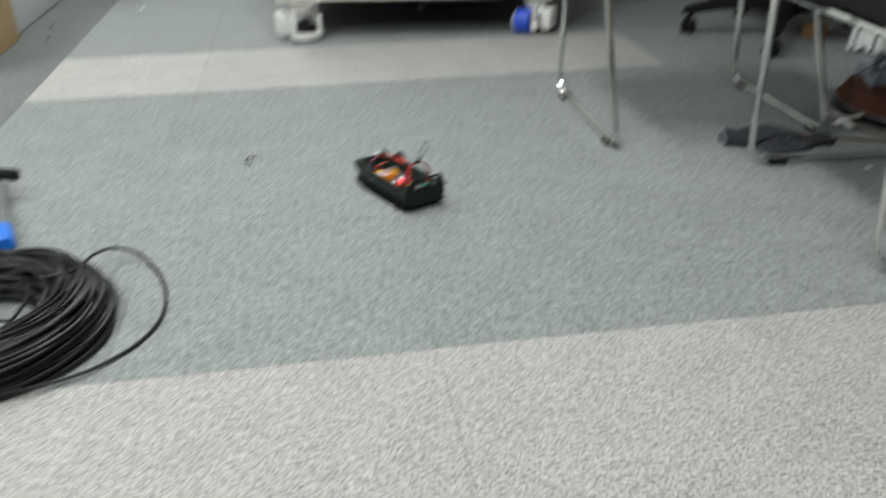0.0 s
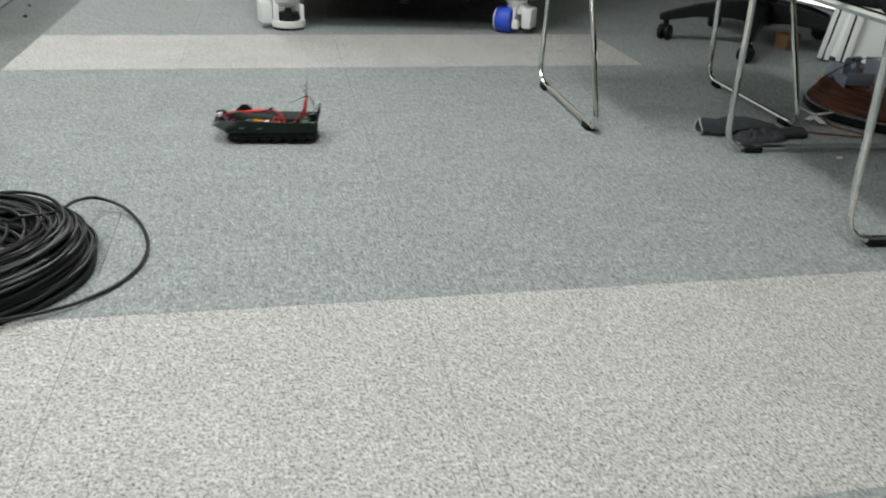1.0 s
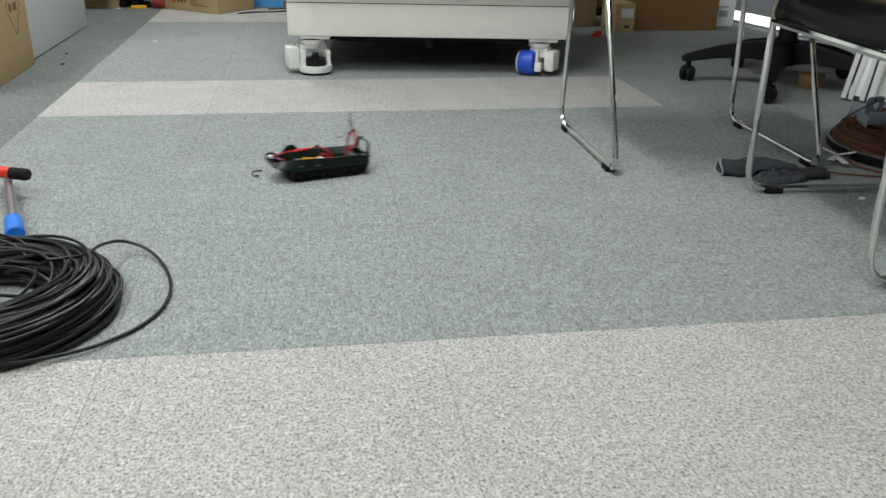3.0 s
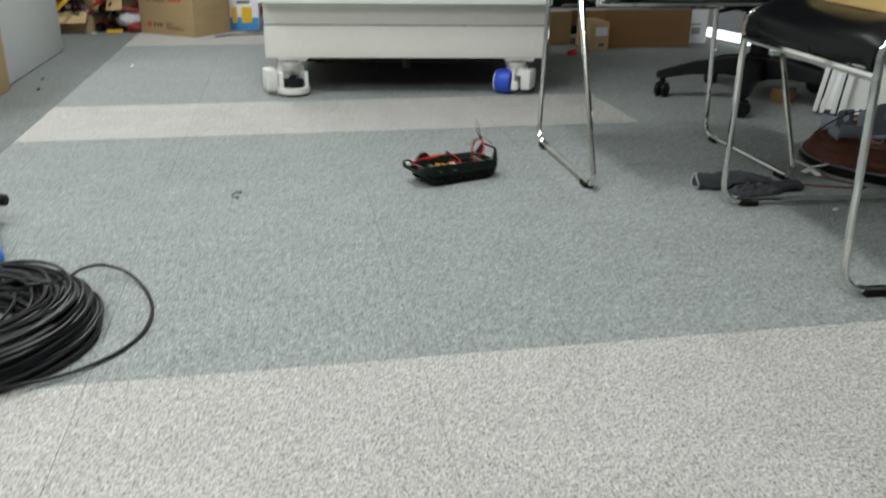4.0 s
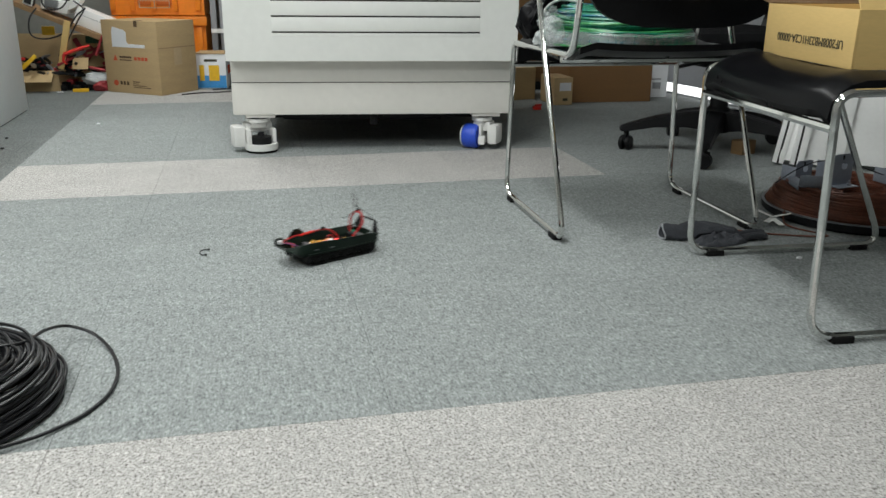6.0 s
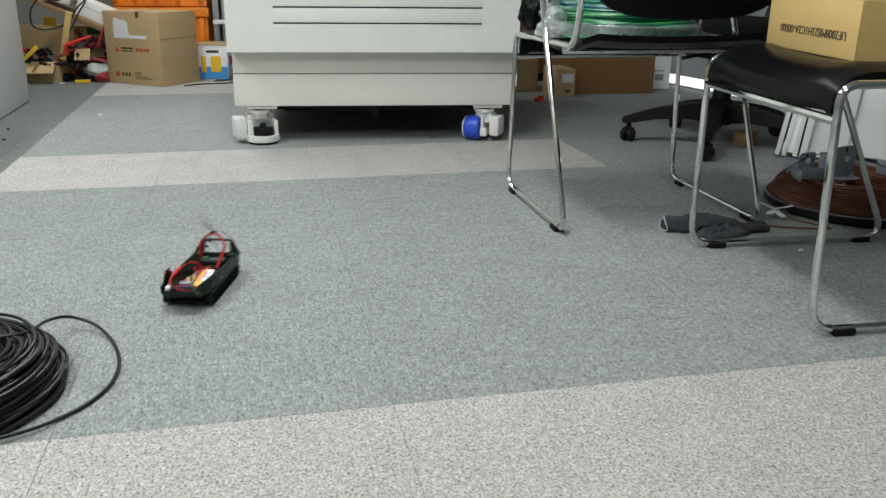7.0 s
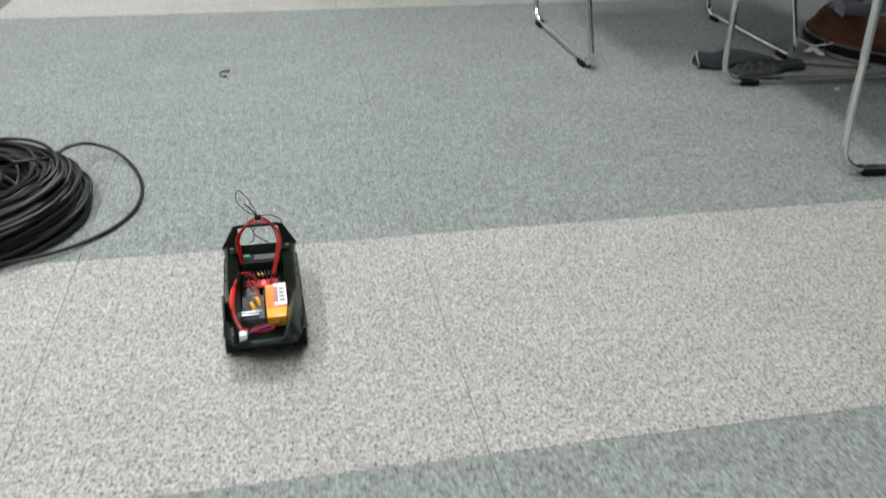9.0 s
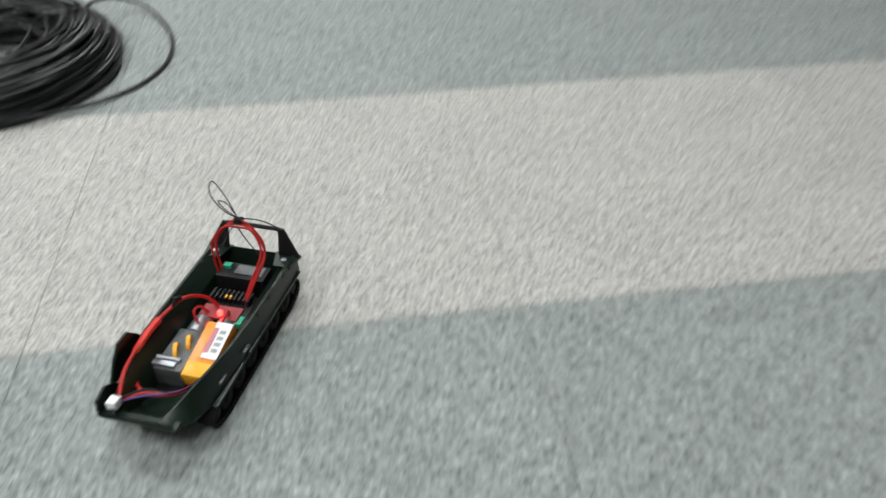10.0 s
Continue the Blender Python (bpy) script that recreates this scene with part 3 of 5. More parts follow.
def black_coil():
    t = thing("cable_coil", pose(-0.725, 0.17, 0), "loose coil of thin black cable lying on the carpet", "cable")
    rnd = random.Random(4)
    wound(t, 0.098, 0.206, 0.072, 165, 0.0031, ["black_cable"], seg=56, wob=0.009, seed=4, n=7)
    for k in range(36):
        a = rnd.uniform(0, 6.28)
        span = rnd.uniform(1.2, 3.0)
        R0, R1, off = rnd.uniform(0.11, 0.175), rnd.uniform(0.075, 0.18), rnd.uniform(-0.035, 0.035)
        top = rnd.uniform(0.052, 0.080)
        pts = []
        for q in range(9):
            u = q / 8
            b = a + span * u
            R = R0 + (R1 - R0) * u + off * math.sin(math.pi * u)
            pts.append((R * math.cos(b), R * math.sin(b), 0.030 + (top - 0.030) * math.sin(math.pi * (0.08 + 0.84 * u)) ** 0.5))
        part("stray_turn", tube_bm(smooth_path(pts, 5), 0.0030, 6), "black_cable", t)
    loop = [(-0.62, 0.20, 0.078), (-0.577, 0.243, 0.066), (-0.568, 0.34, 0.045), (-0.544, 0.396, 0.028), (-0.498, 0.384, 0.014), (-0.458, 0.318, 0.006), (-0.436, 0.236, 0.004), (-0.437, 0.157, 0.004), (-0.461, 0.094, 0.004), (-0.498, 0.049, 0.005), (-0.534, 0.017, 0.008), (-0.60, -0.015, 0.012), (-0.70, -0.035, 0.015)]
    loop = [(x + 0.725, y - 0.17, z) for x, y, z in loop]
    part("loose_loop", tube_bm(smooth_path(loop, 7), 0.0031, 7), "black_cable", t, "single loop of cable springing out of the coil")
    return t


def brown_coil():
    t = thing("cable_drum", pose(1.505, 0.893, 0), "low drum of reddish-brown wire with a dark rimmed base", "cable")
    part("flange", lathe_bm([(0, 0.002), (0.238, 0.002), (0.246, 0.008), (0.246, 0.024), (0.240, 0.026), (0.234, 0.016), (0, 0.014)], 56), "black_plastic", t, "black plastic flange")
    part("rim_edge", lathe_bm([(0.2400, 0.026), (0.2465, 0.026), (0.2465, 0.030), (0.2400, 0.030), (0.2400, 0.026)], 56), "steel", t)
    wound(t, 0.08, 0.232, 0.076, 190, 0.0026, ["brown_wire"], seg=48, wob=0.006, base=0.016, seed=9, n=5)
    rnd = random.Random(5)
    for k in range(26):
        a = rnd.uniform(0, 6.28)
        pts = []
        for q in range(6):
            b = a + 0.35 * q * rnd.uniform(0.8, 1.2)
            R = 0.15 + 0.075 * rnd.uniform(-1, 1)
            pts.append((R * math.cos(b), R * math.sin(b), 0.078 - 0.9 * max(0, R - 0.17)))
        part("stray_turn", tube_bm(smooth_path(pts, 5), 0.0022, 5), "brown_wire", t)
    tail = [(-0.24, -0.03, 0.032), (-0.27, -0.09, 0.005), (-0.22, -0.20, 0.004), (-0.35, -0.16, 0.004), (-0.44, -0.10, 0.004)]
    part("tail", tube_bm(smooth_path(tail, 6), 0.0022, 6), "brown_wire", t)
    return t


def green_reel():
    t = thing("wire_reel", pose(0.800, 1.035, 0.476, 0, 0, 0), "bundle of green wire wrapped in clear film on a chair seat", "wire")
    wound(t, 0.09, 0.198, 0.105, 140, 0.0034, ["green_wire", "lime_wire", "green_wire", "teal_wire", "green_wire"], seg=48, wob=0.004, seed=12, n=5)
    bm = bmesh.new()
    rnd = random.Random(3)
    prof = [(0.192, 0.002), (0.207, 0.006), (0.209, 0.022), (0.2065, 0.036), (0.203, 0.040)]
    vs = add_lathe(bm, prof, 60)
    for v in vs:
        j = 1 + rnd.uniform(-0.012, 0.012)
        v.co.x *= j
        v.co.y *= j
        v.co.z = max(0.001, v.co.z + rnd.uniform(-0.003, 0.003))
    part("film_wrap", bm, "wrap_film", t, "crinkled clear stretch film")
    for a in (165, -15):
        bm = bmesh.new()
        c = radians(a)
        path = [Vector((R * math.cos(c), R * math.sin(c), z)) for R, z in ((0.10, 0.108), (0.16, 0.116), (0.198, 0.095), (0.212, 0.05), (0.206, 0.01))]
        add_tube(bm, smooth_path(path, 5), 0.004, 6)
        part("tie_strap", bm, "white_plastic", t)
    for k in range(5):
        bm = bmesh.new()
        p = Vector((-0.19 + rnd.uniform(-0.025, 0.02), 0.02 + rnd.uniform(-0.09, 0.09), 0.045 + rnd.uniform(-0.035, 0.04)))
        r = bmesh.ops.create_icosphere(bm, subdivisions=3, radius=rnd.uniform(0.028, 0.042), matrix=Matrix.Translation(p))
        for v in r["verts"]:
            v.co += v.normal * 0.018 * noise.noise(v.co * 55) + Vector((0, 0, 0.006 * noise.noise(v.co * 140)))
            v.co.z = max(0.001, v.co.z)
        part("bunched_film", bm, "wrap_film", t, "bunched clear film", smooth=False)
    return t


def black_strap_bag():
    t = thing("black_bag", pose(0.645, 1.205, 0.478, 0, 0, 20), "crumpled soft black bag beside the wrapped wire", "bag")
    bm = bmesh.new()
    bmesh.ops.create_icosphere(bm, subdivisions=4, radius=1.0)
    for v in bm.verts:
        q = v.co.copy()
        fold = 1 + 0.22 * noise.noise(q * 1.9) + 0.10 * noise.noise(q * 5.1)
        v.co = Vector((q.x * 0.080 * fold, q.y * 0.055 * fold, max(0.001, 0.058 + q.z * 0.066 * fold)))
    part("cloth", bm, "black_gloss", t)
    for k in range(3):
        y = -0.03 + 0.02 * k
        part("strap", tube_bm(smooth_path([(-0.07, y, 0.050), (-0.045, y - 0.02, 0.105), (0.01, y - 0.02, 0.128), (0.07, y, 0.120), (0.11, y + 0.02, 0.090)], 6), 0.009, 8, squash=0.45), "black_gloss", t)


# ---------------------------------------------------------------- office chair
def office_chair():
    t = thing("office_chair", pose(1.585, 1.800, 0), "black swivel office chair on a five-star base with casters", "chair")
    for k in range(5):
        a = radians(162 + 72 * k)
        c, s = math.cos(a), math.sin(a)
        bm = bmesh.new()
        rings = []
        for rr, hw, z0, z1 in ((0.03, 0.035, 0.085, 0.165), (0.12, 0.032, 0.098, 0.158), (0.24, 0.027, 0.094, 0.135), (0.345, 0.022, 0.075, 0.104), (0.372, 0.018, 0.074, 0.094)):
            rings.append([(rr * c - q * hw * s, rr * s + q * hw * c, z) for q, z in ((-1, z0), (1, z0), (0.85, z1), (-0.85, z1))])
        add_loft(bm, rings)
        bmesh.ops.bevel(bm, geom=list(bm.edges), offset=0.004, segments=2, affect="EDGES")
        part("base_arm", bm, "black_plastic", t)
        cas = part("caster", lathe_bm([(0, 0.058), (0.010, 0.058), (0.010, 0.080), (0, 0.080)], 10), "black_plastic", t, m=pose(0.345 * c, 0.345 * s, 0, 0, 0, 162 + 72 * k + 62 + 25 * k))
        for q in (-1, 1):
            part("wheel", lathe_bm([(0, -0.009), (0.024, -0.009), (0.0285, -0.004), (0.0285, 0.006), (0.022, 0.010), (0, 0.010)], 20, pose(0, q * 0.014, 0.029, 90 * q, 0, 0)), "black_plastic", cas)
        part("hood", box_bm(-0.020, -0.006, 0.030, 0.020, 0.006, 0.064, bevel=0.003), "black_plastic", cas)
    part("column", lathe_bm([(0, 0.08), (0.045, 0.08), (0.045, 0.17), (0.034, 0.18), (0.034, 0.30), (0.026, 0.30), (0.026, 0.40), (0, 0.40)], 20), "black_plastic", t)
    part("mechanism", box_bm(-0.13, -0.09, 0.335, 0.14, 0.09, 0.40, bevel=0.012), "black_plastic", t)
    part("lever", tube_bm([(-0.10, -0.06, 0.36), (-0.22, -0.12, 0.35), (-0.27, -0.14, 0.345)], 0.007, 8), "black_plastic", t)
    bm = bmesh.new()
    add_box(bm, -0.25, -0.25, 0.40, 0.25, 0.25, 0.475, bevel=0.03)
    part("seat", bm, "fabric_black", t)
    part("backrest", box_bm(-0.23, -0.03, 0.0, 0.23, 0.03, 0.56, bevel=0.028), "fabric_black", t, m=pose(0.24, 0.10, 0.52, -8, 0, -65))
    part("back_stalk", box_bm(-0.035, -0.012, 0, 0.035, 0.012, 0.30, bevel=0.006), "black_plastic", t, m=pose(0.20, 0.08, 0.36, -25, 0, -65))
    return t


# ---------------------------------------------------------------- left side: partition, big box, pole tool
def left_side():
    t = thing("storage_cabinet", pose(-1.262, 2.42, 0), "tall plain white cabinet side standing on the carpet", "cabinet")
    part("body", box_bm(-0.55, 0, 0.004, 0, 0.94, 1.5, bevel=0.004), "partition_white", t)
    part("plinth", box_bm(-0.54, 0.01, 0.0, -0.006, 0.93, 0.0045), "black_plastic", t)
    t = carton("cardboard_box", pose(-1.235, 1.80, 0, 0, 0, 90), 0.55, 0.38, 0.62, "cardboard", "tall brown cardboard box with a printed diamond mark")
    bm = bmesh.new()
    cx, cz, a, b = 0.40, 0.235, 0.075, 0.10
    for (x0, z0, x1, z1) in ((-a, 0, 0, b), (0, b, a, 0), (a, 0, 0, -b), (0, -b, -a, 0)):
        v = Vector((x1 - x0, 0, z1 - z0))
        ln = v.length
        ang = math.degrees(math.atan2(v.z, v.x))
        add_box(bm, 0, -0.0008, -0.0012, ln, 0.0004, 0.0012, m=Matrix.Translation((cx + x0, 0, cz + z0)) @ pose(0, 0, 0, 0, -ang, 0))
    for i in range(6):
        if i != 2:
            add_box(bm, cx - 0.045 + 0.015 * i, -0.0008, cz - 0.014, cx - 0.045 + 0.015 * i + 0.009, 0.0004, cz + 0.014)
    part("printed_mark", bm, "ink_brown", t)
    # pole tool: grey tube with blue sleeve and a black cross grip
    t = thing("hand_tool", pose(-0.731, 0.405, 0.0), "steel tube tool with blue sleeve and red-black grip", "tool")
    a, b = Vector((0.000, -0.01, 0.050)), Vector((-0.115, 0.33, 0.035))
    d = (b - a).normalized()
    part("tube", tube_bm([a + d * 0.05, b + d * 0.10], 0.0095, 12), "steel", t)
    part("sleeve", tube_bm([a, a + d * 0.004, a + d * 0.085, a + d * 0.095], [0.014, 0.0180, 0.0165, 0.013], 16), "blue_grip", t, "bright blue plastic sleeve")
    g0 = Vector((-0.072, 0.335, 0.056))
    g1 = Vector((-0.27, 0.40, 0.062))
    e = (g1 - g0).normalized()
    part("grip", tube_bm([g0, g0 + e * 0.004, g0 + e * 0.042], [0.0115, 0.0135, 0.0135], 16), "black_rubber", t, "black rubber grip end")
    part("grip_end", tube_bm([g0 - e * 0.0008, g0 + e * 0.001], 0.0082, 14), "slot_black", t)
    part("grip_collar", tube_bm([g0 + e * 0.0425, g0 + e * 0.20], 0.0130, 16), "red_plastic", t, "red plastic collar")
    part("cross_post", tube_bm([b + d * 0.02, b + d * 0.02 + Vector((0, 0, 0.02))], 0.008, 10), "steel", t)
    part("stand_foot", tube_bm([b + d * 0.09, Vector((-0.15, 0.43, 0.009))], 0.009, 10), "steel", t)
    return t


# ---------------------------------------------------------------- back store: boxes, crates, clutter
def back_store():
    t = carton("cardboard_box", pose(-0.985, 4.03, 0, 0, 0, -38), 0.405, 0.30, 0.40, "cardboard", "large taped cardboard box with torn paper label and printed marks", open_top=False)
    part("seam_fold", box_bm(0.4045, 0.002, 0.255, 0.4062, 0.298, 0.2575), "cardboard_dark", t)
    part("tape_strip", box_bm(0.245, -0.0012, 0.368, 0.268, 0.05, 0.4012), "ink_brown", t)
    part("tape_strip", box_bm(0.4045, 0.12, 0.16, 0.4066, 0.18, 0.254), "tape_clear", t)
    torn = bmesh.new()
    add_prism(torn, [(0.072, 0.255), (0.310, 0.255), (0.312, 0.272), (0.190, 0.274), (0.180, 0.290), (0.182, 0.338), (0.160, 0.352), (0.135, 0.354), (0.085, 0.366), (0.075, 0.340)], -0.0004, 0.0014, m=pose(0, 0, 0, 90, 0, 0))
    part("paper_label", torn, "paper", t, "torn white paper label")
    print_bars(t, [(0.118, 0.196, 0.205, 0.206), (0.118, 0.182, 0.205, 0.188), (0.20, 0.064, 0.25, 0.069), (0.20, 0.054, 0.24, 0.058), (0.20, 0.044, 0.30, 0.048), (0.20, 0.034, 0.33, 0.038)], "ink_brown")
    print_bars(t, [(0.105 + 0.024 * k, 0.046, 0.121 + 0.024 * k, 0.066) for k in range(3)], "ink_brown")
    print_bars(t, [(0.225 + 0.026 * k, 0.186, 0.245 + 0.026 * k, 0.204) for k in range(4)], "ink_red")
    print_bars(t, [(x - 0.014, 0.278, x + 0.012, 0.292) for x in (0.108, 0.152)], "panel_grey")
    bm = bmesh.new()
    add_prism(bm, [(0.070, 0.180), (0.102, 0.180), (0.086, 0.212)], -0.0004, 0.0008, m=pose(0, 0, 0, 90, 0, 0))
    part("printed_mark", bm, "ink_red", t)
    bm = bmesh.new()
    add_prism(bm, [(0.073 + 0.018 * math.cos(k * 0.524), 0.055 + 0.016 * math.sin(k * 0.524)) for k in range(12)], -0.0004, 0.0008, m=pose(0, 0, 0, 90, 0, 0))
    part("printed_mark", bm, "ink_red", t)
    # blue and white printed box
    t = carton("product_box", pose(-0.492, 4.10, 0, 0, 0, -8), 0.175, 0.20, 0.20, "paper", "small white and blue printed product box")
    part("printed_band", box_bm(0.002, -0.0015, 0.003, 0.173, 0.0, 0.075), "print_blue", t)
    part("printed_panel", box_bm(0.075, -0.003, 0.045, 0.135, -0.001, 0.135), "yellow_paint", t)
    part("printed_panel", box_bm(0.02, -0.003, 0.045, 0.048, -0.001, 0.135), "yellow_paint", t)
    print_bars(t, [(0.05, 0.155, 0.125, 0.170)], "ink_black")
    part("top_flap", box_bm(-0.004, -0.004, 0.2005, 0.18, 0.205, 0.205), "cardboard", t)
    part("handle_hole", box_bm(0.1755, 0.06, 0.08, 0.178, 0.14, 0.13, bevel=0.002), "ink_red", t)
    # stacked orange crates
    for z, hh in ((0.0, 0.40), (0.405, 0.42)):
        t = thing("plastic_crate", pose(-0.98, 4.44, z, 0, 0, -4), "bright orange ribbed plastic crate in a stack", "crate", "orange crates")
        w, d = 0.55, 0.38
        for a in ((0, 0, 0.002, w, 0.012, hh), (0, d - 0.012, 0.002, w, d, hh), (0, 0.012, 0.002, 0.012, d - 0.012, hh), (w - 0.012, 0.012, 0.002, w, d - 0.012, hh), (0.012, 0.012, 0.002, w - 0.012, d - 0.012, 0.014)):
            part("side_panel", box_bm(*a), "orange_crate", t)
        for x in (0.0, 0.115, 0.24, 0.365, w - 0.05):
            part("rib", box_bm(x, -0.016, 0.03, x + 0.03, -0.0005, hh - 0.06, bevel=0.003), "orange_crate", t)
        part("rim", box_bm(-0.012, -0.024, hh - 0.055, w + 0.012, 0.0, hh - 0.002, bevel=0.004), "orange_crate", t)
        part("recess", box_bm(0.16, -0.006, 0.06, 0.36, -0.001, 0.20), "orange_deep", t)
        for a in ((0.17, 0.045, 0.35, 0.049), (0.17, 0.085, 0.35, 0.089), (0.17, 0.049, 0.174, 0.085), (0.346, 0.049, 0.35, 0.085), (0.258, 0.049, 0.262, 0.085)):
            part("card_holder", box_bm(a[0], -0.021, a[1], a[2], -0.0165, a[3]), "tape_clear", t)
    # grey shelf uprights and a white rod
    t = thing("shelf_rack", pose(-0.40, 4.46, 0), "dark grey steel shelving upright with a white rod", "shelf")
    for x in (0.0, 0.055):
        part("upright", box_bm(x, 0, 0, x + 0.035, 0.035, 1.6, bevel=0.003), "panel_grey", t)
    part("back_panel", box_bm(0.09, 0.03, 0.0, 0.62, 0.04, 1.6), "fabric_black", t)
    part("rod", box_bm(0.0, -0.06, 0.30, 0.40, -0.035, 0.325, bevel=0.003), "white_plastic", t)
    part("hook", tube_bm(fillet([(0.10, -0.02, 0.20), (0.10, -0.02, 0.14), (0.17, -0.02, 0.14), (0.17, -0.02, 0.20)], 0.02), 0.006, 8), "steel", t)
    # loose cable on the floor by the box
    t = thing("loose_cable", pose(0, 0, 0), "thin black cable end lying on the carpet", "cable")
    part("wire", tube_bm(smooth_path([(-0.56, 3.80, 0.004), (-0.46, 3.86, 0.004), (-0.34, 3.88, 0.004), (-0.26, 3.95, 0.004), (-0.30, 4.02, 0.004), (-0.40, 3.99, 0.004)], 6), 0.004, 6), "black_cable", t)
    # low open carton full of tools
    t = carton("tool_carton", pose(-1.63, 4.10, 0, 0, 0, -5), 0.385, 0.30, 0.115, "cardboard", "low open cardboard carton full of loose tools", open_top=True)
    part("flap", box_bm(0, -0.10, 0.0, 0.365, 0, 0.004), "cardboard", t, m=pose(0, 0, 0.115, 34, 0, 0))
    part("flap", box_bm(0, 0, 0.0, 0.385, 0.004, 0.19), "cardboard", t, m=pose(0, 0.296, 0.115, -10, 0, 0))
    rnd = random.Random(8)
    kinds = [("screwdriver", "red_plastic", "red-handled screwdriver among the tools"), ("pliers", "black_rubber", "black-handled pliers among the tools"), ("cutter_knife", "yellow_paint", "yellow utility knife among the tools")]
    for i in range(34):
        kind, col, lab = kinds[(1, 1, 1, 0, 1, 1, 1, 0, 1)[i % 9]]
        x, y = -1.47 + 0.36 * rnd.random(), 4.08 + 0.20 * rnd.random()
        o = thing(kind, pose(x, y, 0.095 + 0.085 * rnd.random(), rnd.uniform(-16, 16), rnd.uniform(-24, 24), rnd.uniform(0, 360)), lab, "tool", "tools in the carton")
        L = rnd.uniform(0.07, 0.12)
        part("handle", tube_bm([(0, 0, 0), (0.008, 0, 0), (L * 0.5, 0, 0), (L, 0, 0)], [0.006, 0.010, 0.008, 0.007], 8), col if i % 9 != 7 else "print_red", o)
        if kind == "pliers":
            part("handle", tube_bm(smooth_path([(0, 0.03, 0), (L * 0.5, 0.035, 0), (L, 0.005, 0)], 4), 0.008, 8), "black_rubber" if i % 4 else "print_red", o)
            part("jaw", tube_bm([(L, 0, 0), (L + 0.03, 0.004, 0), (L + 0.065, 0.003, 0)], [0.010, 0.012, 0.004], 8), "steel" if i % 2 else "black_plastic", o)
        else:
            part("blade", tube_bm([(L, 0, 0), (L + 0.09, 0, 0)], 0.0035, 6), "steel", o)
    t = thing("cutter_knife", pose(-1.425, 4.03, 0.135, 0, -42, 6), "yellow utility knife standing in the tool carton", "tool")
    part("handle", box_bm(0, -0.008, -0.011, 0.105, 0.008, 0.011, bevel=0.003), "yellow_paint", t)
    # standing cardboard panels behind, red printed carton
    t = thing("cardboard_sheet", pose(-1.62, 4.44, 0, -6, 0, 0), "flat brown cardboard panel standing against the clutter", "cardboard")
    part("sheet", box_bm(0, 0, 0.001, 0.44, 0.012, 0.30), "cardboard", t)
    t = carton("printed_carton", pose(-1.20, 4.30, 0, 0, 0, -12), 0.34, 0.16, 0.30, "cardboard", "brown carton with dark red brush print")
    strokes = ((0.02, 0.28, 0.11, -62, 0.030), (0.06, 0.20, 0.10, 16, 0.016), (0.08, 0.15, 0.13, 48, 0.014), (0.15, 0.21, 0.10, -28, 0.022), (0.17, 0.13, 0.14, 38, 0.020), (0.05, 0.10, 0.20, 6, 0.016), (0.22, 0.08, 0.09, 74, 0.022),
               (0.10, 0.24, 0.12, -40, 0.014), (0.21, 0.23, 0.10, 52, 0.016), (0.24, 0.19, 0.09, -60, 0.026), (0.12, 0.07, 0.12, -18, 0.014), (0.27, 0.25, 0.06, -80, 0.030))
    for (x, z, ln, ang, th) in strokes:
        part("brush_stroke", box_bm(0, -0.001, -th / 2, ln, 0.0004, th / 2, bevel=0.0003), "print_red", t, m=Matrix.Translation((x, 0, z)) @ pose(0, 0, 0, 0, -ang, 0))
    part("printed_panel", box_bm(0.085, -0.0022, 0.252, 0.185, -0.0012, 0.294), "print_green", t)
    print_bars(t, [(0.100 + 0.02 * k, 0.264, 0.114 + 0.02 * k, 0.282) for k in range(4)], "tape_clear")
    # tilted shelf board with white housings on it
    t = thing("wooden_board", pose(-1.475, 4.10, 0.500, 0, 23, -5), "worn wooden board lying aslant over the clutter", "board")
    part("plank", box_bm(0, 0, -0.014, 0.60, 0.20, 0.014, bevel=0.003), "wood", t)
    t = thing("yellow_block", pose(-1.33, 4.33, 0.298, 0, 0, 10), "small yellow plastic piece on top of the cardboard panel", "clutter")
    part("body", box_bm(-0.03, -0.012, 0, 0.04, 0.012, 0.05, bevel=0.006), "yellow_paint", t)
    t = thing("white_housing", pose(-1.150, 4.12, 0.378, 0, 23, -5), "white plastic device housing lying on the slanted board", "device")
    part("cover", box_bm(0, 0, 0.001, 0.245, 0.15, 0.098, bevel=0.007), "board_white", t)
    part("seam", box_bm(0.002, -0.001, 0.060, 0.243, 0.0008, 0.0625), "panel_grey", t)
    t = thing("desk_fan", pose(-1.31, 4.16, 0.455, 0, 12, -10), "white device with a dark round opening among cables", "device")
    part("body", lathe_bm([(0.050, -0.04), (0.092, -0.04), (0.102, 0.0), (0.092, 0.04), (0.050, 0.04), (0.050, -0.04)], 28, pose(0.12, 0.03, 0.115, 90, 0, 0)), "board_white", t)
    part("core", lathe_bm([(0, -0.02), (0.050, -0.02), (0.050, 0.02), (0, 0.02)], 20, pose(0.12, 0.03, 0.115, 90, 0, 0)), "black_plastic", t)
    part("foot", box_bm(0.0, -0.02, 0.0, 0.15, 0.10, 0.07, bevel=0.01), "board_white", t)
    part("motor_pod", box_bm(0.03, -0.05, 0.02, 0.10, -0.021, 0.065, bevel=0.006), "motor_grey", t)
    t = thing("adapter_box", pose(-1.388, 4.10, 0.486, 0, 20, -18), "small dark boxed adapter with white frame", "device")
    part("body", box_bm(0, 0, 0, 0.05, 0.03, 0.040, bevel=0.004), "black_plastic", t)
    part("frame", box_bm(-0.003, -0.004, -0.001, 0.053, -0.0005, 0.043, bevel=0.001), "white_plastic", t)
